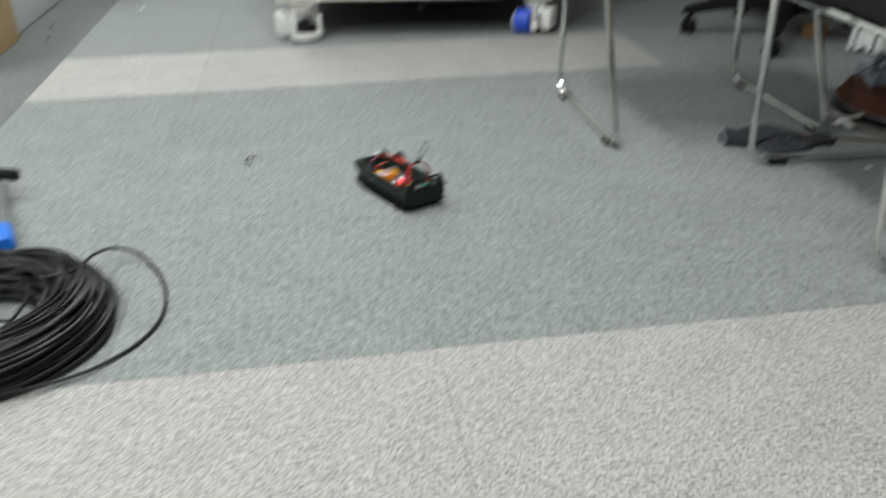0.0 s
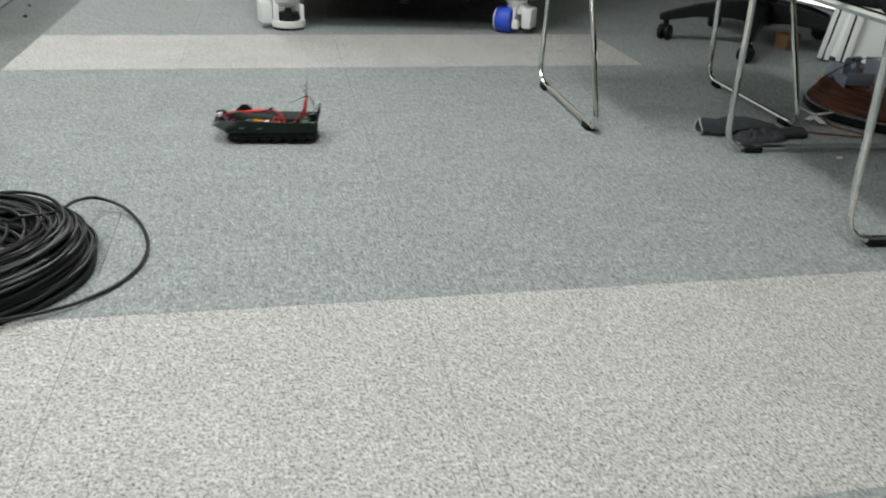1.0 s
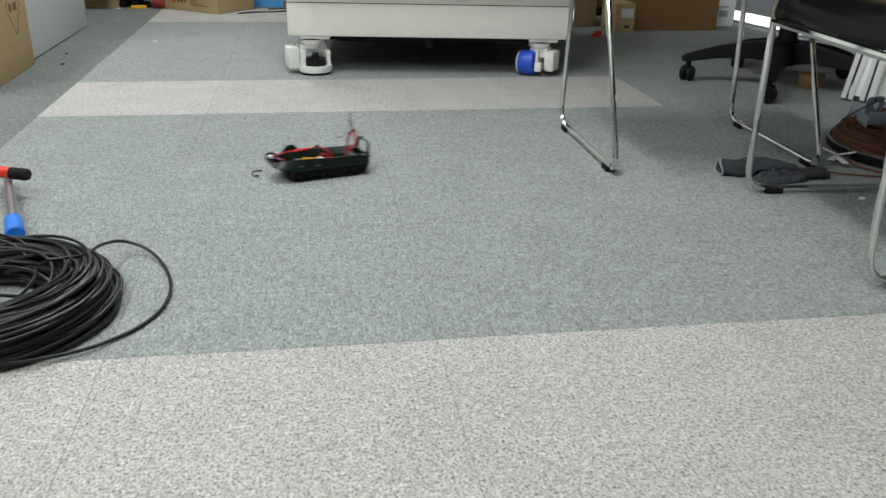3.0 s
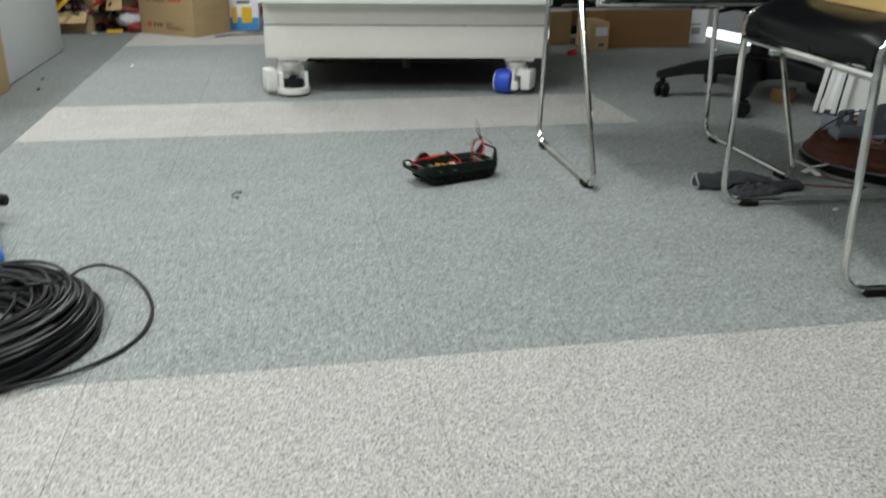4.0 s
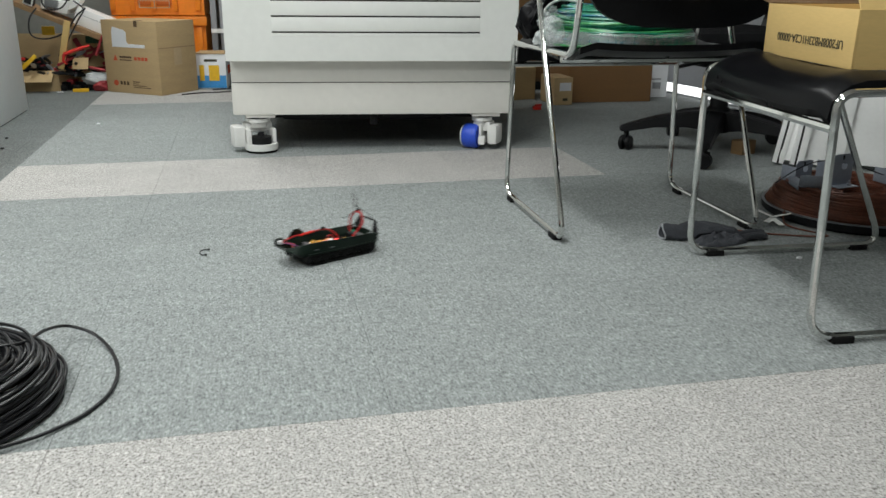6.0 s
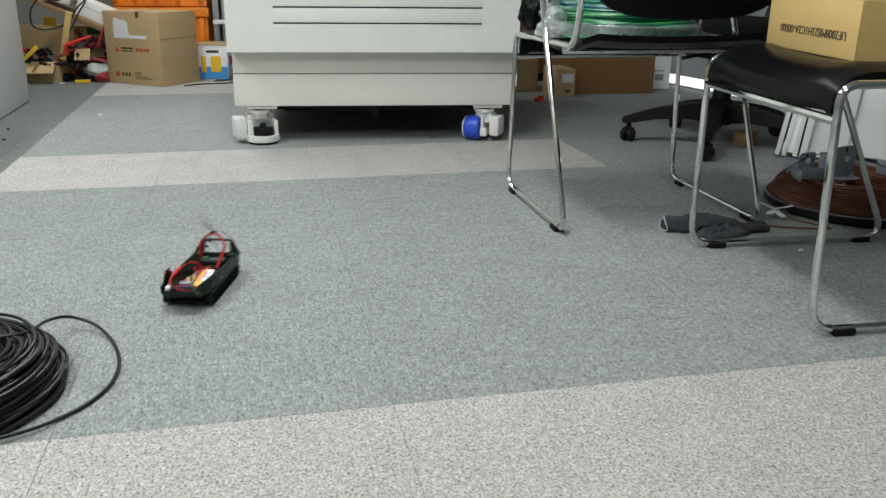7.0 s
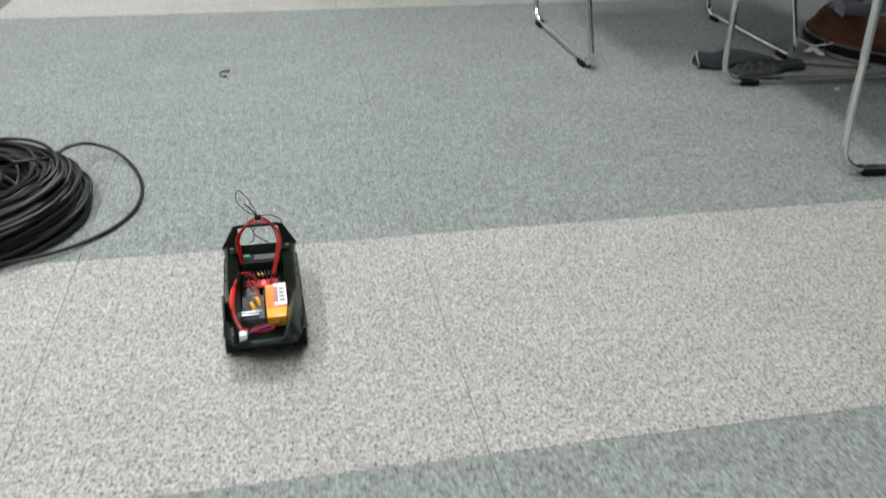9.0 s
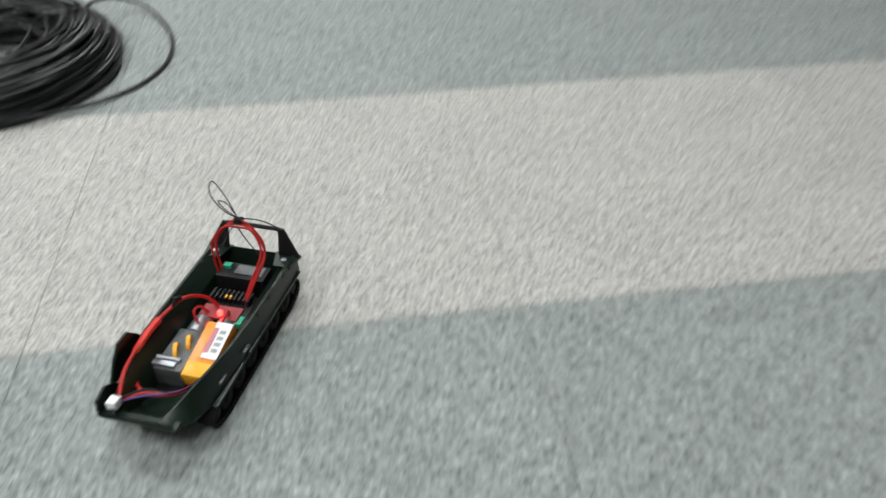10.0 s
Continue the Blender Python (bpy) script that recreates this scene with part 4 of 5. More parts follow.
    part("window", box_bm(0.005, -0.006, 0.006, 0.045, -0.0045, 0.036), "slot_black", t)
    t = thing("power_cable", pose(0, 0, 0), "black power cable looped over the board", "cable")
    part("wire", tube_bm(smooth_path([(-1.32, 4.08, 0.46), (-1.36, 4.06, 0.40), (-1.36, 4.05, 0.32), (-1.30, 4.05, 0.295), (-1.22, 4.05, 0.31), (-1.16, 4.05, 0.35), (-1.11, 4.05, 0.42), (-1.06, 4.06, 0.46)], 6), 0.0045, 8), "black_cable", t)
    part("wire", tube_bm(smooth_path([(-1.25, 4.08, 0.58), (-1.28, 4.05, 0.50), (-1.25, 4.04, 0.455), (-1.18, 4.04, 0.465), (-1.14, 4.06, 0.53), (-1.15, 4.09, 0.60)], 6), 0.0045, 8), "black_cable", t)
    part("wire", tube_bm(smooth_path([(-1.12, 4.07, 0.50), (-1.07, 4.05, 0.455), (-1.10, 4.04, 0.40), (-1.16, 4.04, 0.30), (-1.19, 4.05, 0.24)], 6), 0.0040, 8), "black_cable", t)
    t = thing("wooden_stick", pose(-1.226, 4.05, 0.13, 6, 15, 0), "flat wooden stick standing in the tool clutter", "wood")
    part("stick", box_bm(-0.017, -0.009, 0.0, 0.017, 0.009, 0.275, bevel=0.003), "cardboard_yellow", t)
    t = thing("cardboard_piece", pose(-1.160, 4.02, 0.130, -25, 0, -8), "small torn piece of cardboard among tools", "cardboard")
    part("sheet", box_bm(0, 0, 0.0, 0.085, 0.005, 0.068), "cardboard", t)
    t = thing("red_clamp", pose(-1.195, 4.02, 0.212, 0, -20, 6), "red lever tool lying over the carton", "tool")
    part("arm", tube_bm([(0, 0, 0), (0.10, 0, 0), (0.145, 0, -0.004)], [0.010, 0.009, 0.006], 8), "red_plastic", t)
    part("jaw", tube_bm([(0, 0, 0), (-0.02, 0, -0.03), (-0.012, 0, -0.055)], [0.009, 0.008, 0.004], 8), "red_plastic", t)
    for x, z, tilt, ln in ((-1.03, 0.20, -68, 0.12), (-1.07, 0.135, 12, 0.15), (-1.24, 0.15, -25, 0.10)):
        o = thing("red_handle_tool", pose(x, 4.04, z, 0, tilt, 4), "dark red handled hand tool in the clutter", "tool", "dark red tools")
        part("handle", tube_bm([(0, 0, 0), (0.01, 0, 0), (ln, 0, 0)], [0.006, 0.009, 0.006], 8), "print_red", o)
        part("shaft", tube_bm([(ln, 0, 0), (ln + 0.05, 0, 0)], 0.003, 6), "steel", o)
    t = thing("grey_bag", pose(-1.045, 4.12, 0.03), "crumpled clear bag on the carpet beside the box", "bag")
    bm = bmesh.new()
    bmesh.ops.create_icosphere(bm, subdivisions=4, radius=0.07)
    for v in bm.verts:
        q = v.co * 26
        v.co = v.co * (1 + 0.30 * noise.noise(q * 0.7)) + v.normal * 0.012 * abs(noise.noise(q * 1.9))
        v.co = Vector((v.co.x * 1.15, v.co.y * 0.8, max(-0.029, v.co.z * 0.62 + 0.030)))
    part("sheet", bm, "partition_white", t, smooth=False)
    t = thing("snack_packet", pose(-1.015, 4.06, 0.0, 0, 0, 30), "dark red shiny packet on the carpet", "packet")
    bm = bmesh.new()
    bmesh.ops.create_icosphere(bm, subdivisions=4, radius=0.04)
    for v in bm.verts:
        v.co = v.co * (1 + 0.25 * noise.noise(v.co * 40)) + v.normal * 0.008 * abs(noise.noise(v.co * 110))
        v.co = Vector((v.co.x * 1.2, v.co.y * 0.7, max(0.001, v.co.z * 0.75 + 0.026)))
    part("wrapper", bm, "print_red", t, smooth=False)
    for i in range(9):
        o = thing("dark_tool_bag", pose(-1.25 + 0.028 * i, 4.10 + 0.03 * (i % 3), 0.0, 0, 0, 37 * i), "small dark plastic oddment on the floor", "clutter", "dark oddments")
        part("body", box_bm(-0.035, -0.02, 0.001, 0.035, 0.02, 0.035 + 0.012 * (i % 3), bevel=0.006), ("black_plastic", "fabric_black", "print_red")[i % 3], o)
    t = thing("utility_knife", pose(-1.128, 4.03, 0.001, 0, 0, 6), "orange utility knife on the carpet", "tool")
    part("body", box_bm(-0.045, -0.011, 0, 0.04, 0.011, 0.018, bevel=0.003), "yellow_paint", t)
    t = thing("paper_scrap", pose(-1.24, 4.02, 0.001, 0, 0, 10), "tiny white paper scrap on the carpet", "scrap")
    part("sheet", box_bm(-0.016, -0.008, 0, 0.016, 0.008, 0.004), "paper", t)


# ---------------------------------------------------------------- right background
def right_back():
    t = carton("cardboard_box", pose(1.495, 3.165, 0, 0, 0, -2), 0.475, 0.36, 0.20, "cardboard_brown", "wide brown cardboard box on the carpet")
    t = carton("cardboard_box", pose(1.385, 3.09, 0, 0, 0, 2), 0.105, 0.20, 0.145, "cardboard", "small cardboard carton with a white label")
    part("paper_label", box_bm(0.03, -0.0015, 0.075, 0.095, 0.0, 0.118), "paper", t)
    print_bars(t, [(0.05, 0.022, 0.078, 0.036)], "ink_black")
    t = carton("cardboard_box", pose(1.20, 3.30, 0, 0, 0, 14), 0.17, 0.25, 0.175, "cardboard", "plain brown cardboard box beside the cupboard")
    t = carton("cardboard_box", pose(1.98, 3.30, 0, 0, 0, -3), 0.16, 0.25, 0.21, "paper", "white carton with a grey round print")
    print_bars(t, [(0.04, 0.10, 0.12, 0.108), (0.07, 0.05, 0.12, 0.085)], "panel_grey")
    t = thing("wooden_cupboard", pose(1.05, 3.72, 0), "dark brown wooden cupboard against the wall", "cupboard")
    part("body", box_bm(0, 0, 0.05, 1.1, 0.45, 0.95, bevel=0.004), "cardboard_dark", t)
    part("plinth", box_bm(0.02, 0.02, 0, 1.08, 0.43, 0.05), "slot_black", t)
    part("door", box_bm(0.01, -0.018, 0.07, 0.54, -0.001, 0.93, bevel=0.003), "cardboard_brown", t)
    part("door", box_bm(0.56, -0.018, 0.07, 1.09, -0.001, 0.93, bevel=0.003), "cardboard_brown", t)
    # grey partition; an emissive bar fills its foot gap, imitating lit floor beyond
    t = thing("partition", pose(2.45, 2.10, 0, 0, 0, 8.7), "grey partition panel with a bright gap along its foot", "partition")
    part("panel", box_bm(0, 0, 0.062, 0.04, 2.1, 1.4, bevel=0.003), "panel_grey", t)
    part("bright_gap", box_bm(0.003, 0.0, 0.012, 0.037, 2.1, 0.06), "strip_light", t, "glowing white fill standing in for the lit floor beyond the gap")
    part("foot_rail", box_bm(0.0, 0.0, 0.0, 0.04, 2.1, 0.0115), "panel_grey", t)
    # white trunking lengths and boards leaning together
    for x, y, w, dk, lean, hh in ((1.668, 1.534, 0.038, 0.5, 8, 0.9), (1.708, 1.486, 0.044, 0.42, 6, 0.9)):
        o = thing("trunking_length", pose(x, y, 0, 0, 0, -34), "white plastic cable trunking length leaning upright", "trunking", "leaning trunking")
        mm = pose(0, 0, 0.012, -9, lean, 0)
        part("channel", box_bm(0.0, 0, 0.0, w * dk - 0.0035, 0.03, hh, bevel=0.001), "board_white", o, m=mm)
        part("cover", box_bm(w * dk + 0.0035, 0, 0.0, w, 0.03, hh, bevel=0.001), "board_white", o, m=mm)
        part("slit", box_bm(w * dk - 0.0035, 0.004, 0.001, w * dk + 0.0035, 0.026, hh - 0.001), "slot_black", o, m=mm)
    for x, y, w, lean in ((1.688, 1.525, 0.21, 6), (1.80, 1.480, 0.80, 2)):
        o = thing("white_board", pose(x, y, 0, 0, 0, -34), "plain white board leaning upright on the carpet", "board", "leaning boards")
        part("sheet", box_bm(0.0, 0, 0.004, w, 0.012, 0.85, bevel=0.001), "board_white", o, m=pose(0, 0, 0.02, -12, lean, 0))
    t = thing("wood_block", pose(1.67, 1.74, 0, 0, 0, 20), "small pale wooden block on the carpet", "block")
    part("block", box_bm(-0.03, -0.025, 0, 0.05, 0.03, 0.055, bevel=0.004), "wood", t)
    t = thing("red_clip", pose(1.245, 2.955, 0.001, 0, 0, 15), "small red plastic clip on the carpet", "clip")
    bm = box_bm(-0.02, -0.012, 0, 0.02, 0.012, 0.018, bevel=0.003)
    add_box(bm, -0.01, -0.006, 0.018, 0.026, 0.006, 0.028, bevel=0.002)
    part("body", bm, "red_plastic", t)


def bracket(m, w=0.085, d=0.06, h=0.09):
    """A folded channel: a web with a round hole and a slot, two side cheeks and a short foot."""
    t = thing("steel_bracket", m, "grey stamped steel bracket lying on the wire drum", "bracket", "steel brackets")
    bm = bmesh.new()
    n, r, cx, cz = 20, 0.0105, 0.006, h * 0.62
    ring = [(cx + r * math.cos(2 * math.pi * k / n), cz + r * math.sin(2 * math.pi * k / n)) for k in range(n)]
    edge = []
    for x, z in ring:
        dx, dz = x - cx, z - cz
        q = min(((w / 2 - cx) if dx > 0 else (w / 2 + cx)) / max(abs(dx), 1e-6), ((h - cz) if dz > 0 else cz) / max(abs(dz), 1e-6))
        edge.append((cx + dx * q, cz + dz * q))
    faces = [[bm.verts.new((x, y, z)) for x, z in loop] for y, loop in ((0.0, ring), (0.0, edge), (0.003, edge), (0.003, ring))]
    for i in range(4):
        a, b = faces[i], faces[(i + 1) % 4]
        for k in range(n):
            bm.faces.new((a[k], a[(k + 1) % n], b[(k + 1) % n], b[k]))
    part("web", bm, "grey_metal", t, smooth=False)
    for x in (-w / 2, w / 2 - 0.003):
        part("cheek", box_bm(x, 0.0032, 0.0, x + 0.003, d, h * 0.72, bevel=0.0008), "grey_metal", t)
    part("foot", box_bm(-w / 2, -0.032, -0.0005, w / 2, -0.0004, 0.0025, bevel=0.0008), "grey_metal", t)
    part("slot", box_bm(-0.004, -0.0008, h - 0.016, 0.002, 0.0036, h - 0.004), "slot_black", t)
    part("bolt", lathe_bm([(0, 0.0026), (0.007, 0.0026), (0.007, 0.008), (0.0035, 0.009), (0.0035, 0.018), (0, 0.018)], 8, pose(w * 0.2, -0.017, 0)), "steel", t)
    return t


def floor_clutter():
    t = thing("fabric_sleeve", pose(0.84, 0.765, 0, 0, 0, -6), "crumpled dark grey fabric work sleeve on the carpet", "glove")
    bm = bmesh.new()
    n = 18
    rings = []
    path = [(0.0, 0.0), (0.015, 0.0), (0.045, -0.004), (0.085, 0.0), (0.12, 0.010), (0.155, 0.004), (0.19, -0.010), (0.22, -0.02)]
    rad = [0.024, 0.025, 0.022, 0.026, 0.024, 0.022, 0.018, 0.006]
    for i, ((x, y), r) in enumerate(zip(path, rad)):
        ring = []
        for k in range(n):
            a = 2 * math.pi * k / n
            w = 1 + 0.24 * math.sin(3 * a + i * 1.3) + 0.16 * math.sin(5 * a - i * 2.1)
            if i < 2:
                w = 1 + 0.05 * math.sin(2 * a)
            z = r * 0.82 + math.sin(a) * r * w * 0.82
            ring.append((x + 0.004 * math.sin(a * 2 + i), y + math.cos(a) * r * w, max(0.001, z)))
        rings.append(ring)
    inner = [[(p[0] + 0.002, path[0][1] + (p[1] - path[0][1]) * 0.86, 0.004 + p[2] * 0.86) for p in rings[0]], [(p[0] + 0.05, (p[1]) * 0.7, 0.008 + p[2] * 0.7) for p in rings[0]]]
    add_loft(bm, inner[::-1] + rings)
    part("cloth", bm, "fabric_grey", t)
    part("cuff_edge", tube_bm([(p[0] - 0.001, p[1] * 0.95, 0.002 + p[2] * 0.95) for p in rings[0]], 0.0026, 6, closed=True), "panel_grey", t)
    t = thing("fabric_glove", pose(0.985, 0.712, 0, 0, 0, 12), "dark grey crumpled work glove on the carpet", "glove")
    bm = bmesh.new()
    bmesh.ops.create_icosphere(bm, subdivisions=5, radius=1.0)
    for v in bm.verts:
        q = v.co.copy()
        edge = 1 + 0.22 * noise.noise(Vector((q.x * 2.1, q.y * 2.1, 3.0)))
        ridge = abs(noise.noise(Vector((q.x * 3.4, q.y * 2.2, 1.0)))) * 0.030 + abs(noise.noise(Vector((q.x * 8, q.y * 6, 5.0)))) * 0.010
        v.co = Vector((q.x * 0.082 * edge, q.y * 0.040 * edge, 0.002 + max(0.0, q.z) * (0.010 + ridge)))
    part("cloth", bm, "fabric_grey", t)
    for y, ln in ((-0.020, 0.05), (0.004, 0.065)):
        part("finger", tube_bm(smooth_path([(0.05, y, 0.010), (0.07 + ln * 0.5, y - 0.004, 0.013), (0.07 + ln, y - 0.012, 0.008)], 4), [0.010] * 8 + [0.006], 10), "fabric_grey", t)
    t = thing("paper_tag", pose(1.212, 0.838, 0.010), "white twisted paper tag tied to the wire drum", "tag")
    for a, ln in ((215, 0.040), (262, 0.055), (150, 0.045), (310, 0.050)):
        part("strip", box_bm(0, -0.0085, 0, ln, 0.0085, 0.0015), "board_white", t, m=pose(0, 0, 0.010 if a < 200 or a > 280 else 0.006, 0, -20 if a < 200 or a > 280 else 4, a))
    t = thing("cable_clip", pose(-0.322, 0.868, 0.002) @ Matrix.Diagonal((0.56, 0.86, 0.62, 1)), "small black bent wire clip on the carpet", "clip")
    part("wire", tube_bm(fillet([(0.022, 0.026, 0.003), (-0.008, 0.024, 0.003), (-0.017, 0.0, 0.003), (-0.005, -0.022, 0.003), (0.012, -0.022, 0.003)], 0.012), 0.0022, 6), "black_plastic", t)
    for p in ((0.022, 0.026), (0.012, -0.022)):
        part("tip", box_bm(p[0] - 0.005, p[1] - 0.003, 0, p[0] + 0.005, p[1] + 0.003, 0.006, bevel=0.001), "black_plastic", t)
    for x, y, r in ((1.095, 0.545, 0.007), (-0.86, 2.85, 0.008), (-1.17, 2.56, 0.006), (-1.13, 2.33, 0.007)):
        o = thing("debris_crumb", pose(x, y, 0), "tiny pale crumb of debris on the carpet" if x > -1 else "tiny dark crumb of debris on the carpet", "debris", "crumbs")
        bm = bmesh.new()
        bmesh.ops.create_icosphere(bm, subdivisions=1, radius=r, matrix=Matrix.Translation((0, 0, r * 0.6)) @ Matrix.Diagonal((1.3, 0.8, 0.6, 1)))
        part("crumb", bm, "paper" if x > -1 else "black_plastic", o, smooth=False)
    bracket(pose(1.462, 0.90, 0.084, 0, 0, 8), 0.075, 0.06, 0.092)
    bracket(pose(1.330, 0.850, 0.098, -84, 3, -10), 0.075, 0.012, 0.085)
    bracket(pose(1.385, 0.965, 0.084, 0, 0, 16), 0.070, 0.05, 0.062)
    bracket(pose(1.640, 0.880, 0.084, -4, 3, -6), 0.08, 0.06, 0.058)
    t = thing("thin_wire", pose(0, 0, 0), "thin dark wire arched over the brackets", "wire")
    part("wire", tube_bm(smooth_path([(1.27, 0.93, 0.092), (1.34, 0.93, 0.132), (1.42, 0.93, 0.152), (1.52, 0.92, 0.136), (1.60, 0.90, 0.110), (1.68, 0.86, 0.085)], 6), 0.0016, 6), "black_cable", t)


# ---------------------------------------------------------------- the moving model vehicle
def model_vehicle():
    """Local +x is the nose, +y its left side."""
    t = thing("model_vehicle", pose(0, 0, 0), "dark green tracked model vehicle hull with open electronics", "model vehicle")
    # hull: outer skin, rim, inner slopes, well
    # x, outer half width, belly z, sill z, rim half width, rim z, well half width
    stations = [(-0.112, 0.048, 0.014, 0.030, 0.046, 0.049, 0.030), (-0.098, 0.0495, 0.008, 0.030, 0.0465, 0.050, 0.030), (0.0, 0.0495, 0.008, 0.030, 0.0455, 0.052, 0.030),
                (0.036, 0.0490, 0.008, 0.030, 0.0440, 0.054, 0.029), (0.066, 0.0475, 0.010, 0.030, 0.0385, 0.053, 0.027), (0.092, 0.0450, 0.018, 0.032, 0.0315, 0.050, 0.025), (0.112, 0.0405, 0.030, 0.0365, 0.0265, 0.0480, 0.022), (0.126, 0.0360, 0.0405, 0.0418, 0.0230, 0.0470, 0.020)]
    bm = bmesh.new()
    rings = []
    for i, (x, hw, zb, zs, rw, zt, well) in enumerate(stations):
        end = i in (0, len(stations) - 1)
        wz = zt - 0.0025 if end else max(zb + 0.002, 0.0100)
        lz = zt - 0.0015 if end else min(0.036, zt - 0.004)
        sec = [(0.62 * hw, zb), (hw * 0.80, zb + 0.001), (hw, zs - 0.0006), (hw, zs), (rw, zt), (rw - 0.0025, zt), (well - 0.0005, lz), (well - 0.002, wz)]
        rings.append([(x, y, z) for y, z in sec] + [(x, -y, z) for y, z in sec[::-1]])
    add_loft(bm, rings)
    hull = part("hull", bm, "hull_green", t, "dark green plastic hull")
    # fenders
    for s in (-1, 1):
        part("fender", box_bm(-0.108, s * 0.0475 - 0.0035, 0.0280, 0.086, s * 0.0475 + 0.0035, 0.0305, bevel=0.001), "hull_green", hull)
    # nose splash plate and fin on the right rim
    fin = bmesh.new()
    add_prism(fin, [(0.026, 0.036), (0.092, 0.036), (0.082, 0.052), (0.068, 0.067), (0.052, 0.067), (0.040, 0.054)], -0.0012, 0.0012, m=pose(0, -0.0475, 0, 90, 0, 0))
    part("side_fin", fin, "hull_green", hull)
    nose = bmesh.new()
    add_prism(nose, [(0.084, 0.036), (0.127, 0.041), (0.125, 0.056), (0.108, 0.057), (0.094, 0.047)], -0.0012, 0.0012, m=pose(0.1055, -0.0385, 0, 0, 0, 7) @ pose(-0.1055, 0, 0, 90, 0, 0))
    part("nose_cheek", nose, "hull_green", hull)
    part("glacis", box_bm(0.118, -0.0360, 0.0395, 0.1275, 0.0360, 0.0425, bevel=0.001), "hull_green", hull)
    for x, y in ((0.02, 0.0482), (0.060, 0.0440)):
        part("lifting_eye", box_bm(x - 0.006, y - 0.001, 0.036, x + 0.006, y + 0.0022, 0.0385, bevel=0.0008), "gear_dark", hull)
    for s in (-1, 1):
        for x in (-0.08, -0.045, -0.02):
            part("clamp", box_bm(x, s * 0.0445 - 0.003, 0.0465, x + 0.006, s * 0.0445 + 0.003, 0.0495, bevel=0.0008), "black_plastic", hull)
    # rear corner decks and the black frame handle
    for s in (-1, 1):
        bm = bmesh.new()
        add_prism(bm, [(-0.113, s * 0.0515), (-0.113, s * 0.024), (-0.090, s * 0.030), (-0.090, s * 0.048)], 0.0445, 0.0475)
        part("corner_deck", bm, "hull_green", hull)
        part("screw", lathe_bm([(0, 0.0475), (0.003, 0.0475), (0.003, 0.049), (0, 0.049)], 10, pose(-0.100, s * 0.038, 0)), "steel", hull)
        bm = bmesh.new()
        quad = [(-0.1110, s * 0.0515, 0.046), (-0.1110, s * 0.029, 0.046), (-0.1180, s * 0.0285, 0.075), (-0.1180, s * 0.034, 0.075)]
        add_loft(bm, [quad, [(x + 0.003, y, z) for x, y, z in quad]])
        part("gusset", bm, "black_plastic", hull)
    frame_path = fillet([(-0.110, -0.030, 0.046), (-0.117, -0.030, 0.074), (-0.117, 0.030, 0.074), (-0.110, 0.030, 0.046)], 0.005)
    part("rear_handle", tube_bm(frame_path, 0.0024, 8), "black_plastic", t, "black bar handle over the tail")
    # running gear
    cleat = finish("cleat", box_bm(-0.0016, -0.0088, -0.0001, 0.0016, 0.0088, 0.0016), "black_rubber", smooth=False)
    for s in (-1, 1):
        y = s * 0.0405
        out = []
        for cx, cz, r, a0, a1 in ((0.083, 0.0165, 0.0095, -70, 110), (-0.096, 0.0165, 0.0095, 80, 260)):
            for k in range(7):
                a = radians(a0 + (a1 - a0) * k / 6)
                out.append((cx + r * math.cos(a), cz + r * math.sin(a)))
        out += [(-0.080, 0.0020), (0.066, 0.0020)]
        bm = bmesh.new()
        ring_o = [(px, pz) for px, pz in out]
        ring_i = [(px + (0.002 if px < -0.08 else -0.002 if px > 0.07 else 0), pz + (0.002 if pz < 0.010 else -0.002 if pz > 0.02 else 0)) for px, pz in out]
        rings = [[(px, y - s * 0.0085, pz) for px, pz in ring_o], [(px, y + s * 0.0085, pz) for px, pz in ring_o], [(px, y + s * 0.0085, pz) for px, pz in ring_i], [(px, y - s * 0.0085, pz) for px, pz in ring_i]]
        vr = [[bm.verts.new(p) for p in ring] for ring in rings]
        n = len(out)
        for q in range(4):
            a, b = vr[q], vr[(q + 1) % 4]
            for k in range(n):
                bm.faces.new((a[k], a[(k + 1) % n], b[(k + 1) % n], b[k]))
        track = part("track", bm, "black_rubber", t, "black rubber track")
        per = []
        for k in range(n):
            p, q = Vector((*out[k], 0)), Vector((*out[(k + 1) % n], 0))
            steps = max(1, int((q - p).length / 0.0055))
            for u in range(steps):
                per.append((p.lerp(q, u / steps), (q - p).normalized()))
        for p, d in per:
            ang = math.degrees(math.atan2(d.y, d.x))
            ob = new("cleat", cleat)
            ob.parent = track
            ob.matrix_basis = Matrix.Translation((p.x, y, p.y)) @ pose(0, 0, -0.0015, 0, -ang, 0)
        for k in range(6):
            x = -0.074 + 0.0272 * k
            part("road_wheel", lathe_bm([(0, -0.006), (0.0110, -0.006), (0.0120, -0.004), (0.0120, 0.004), (0.0110, 0.006), (0.006, 0.006), (0.004, 0.0085), (0, 0.0085)], 16, pose(x, y, 0.0162, -90 * s, 0, 0)), "black_rubber", t)
        for x in (0.083, -0.096):
            part("drive_wheel", lathe_bm([(0, -0.006), (0.0072, -0.006), (0.0076, 0), (0.0072, 0.006), (0, 0.007)], 14, pose(x, y, 0.0165, -90 * s, 0, 0)), "black_plastic", t)
    # electronics in the well
    kit = pose(0, 0, -0.0095)
    part("well_floor", box_bm(-0.100, -0.0275, 0.0185, 0.088, 0.0275, 0.0215), "black_plastic", t, m=kit)
    part("receiver", box_bm(-0.094, -0.026, 0.022, -0.070, 0.026, 0.050, bevel=0.0015), "black_plastic", t, "black receiver block", m=kit)
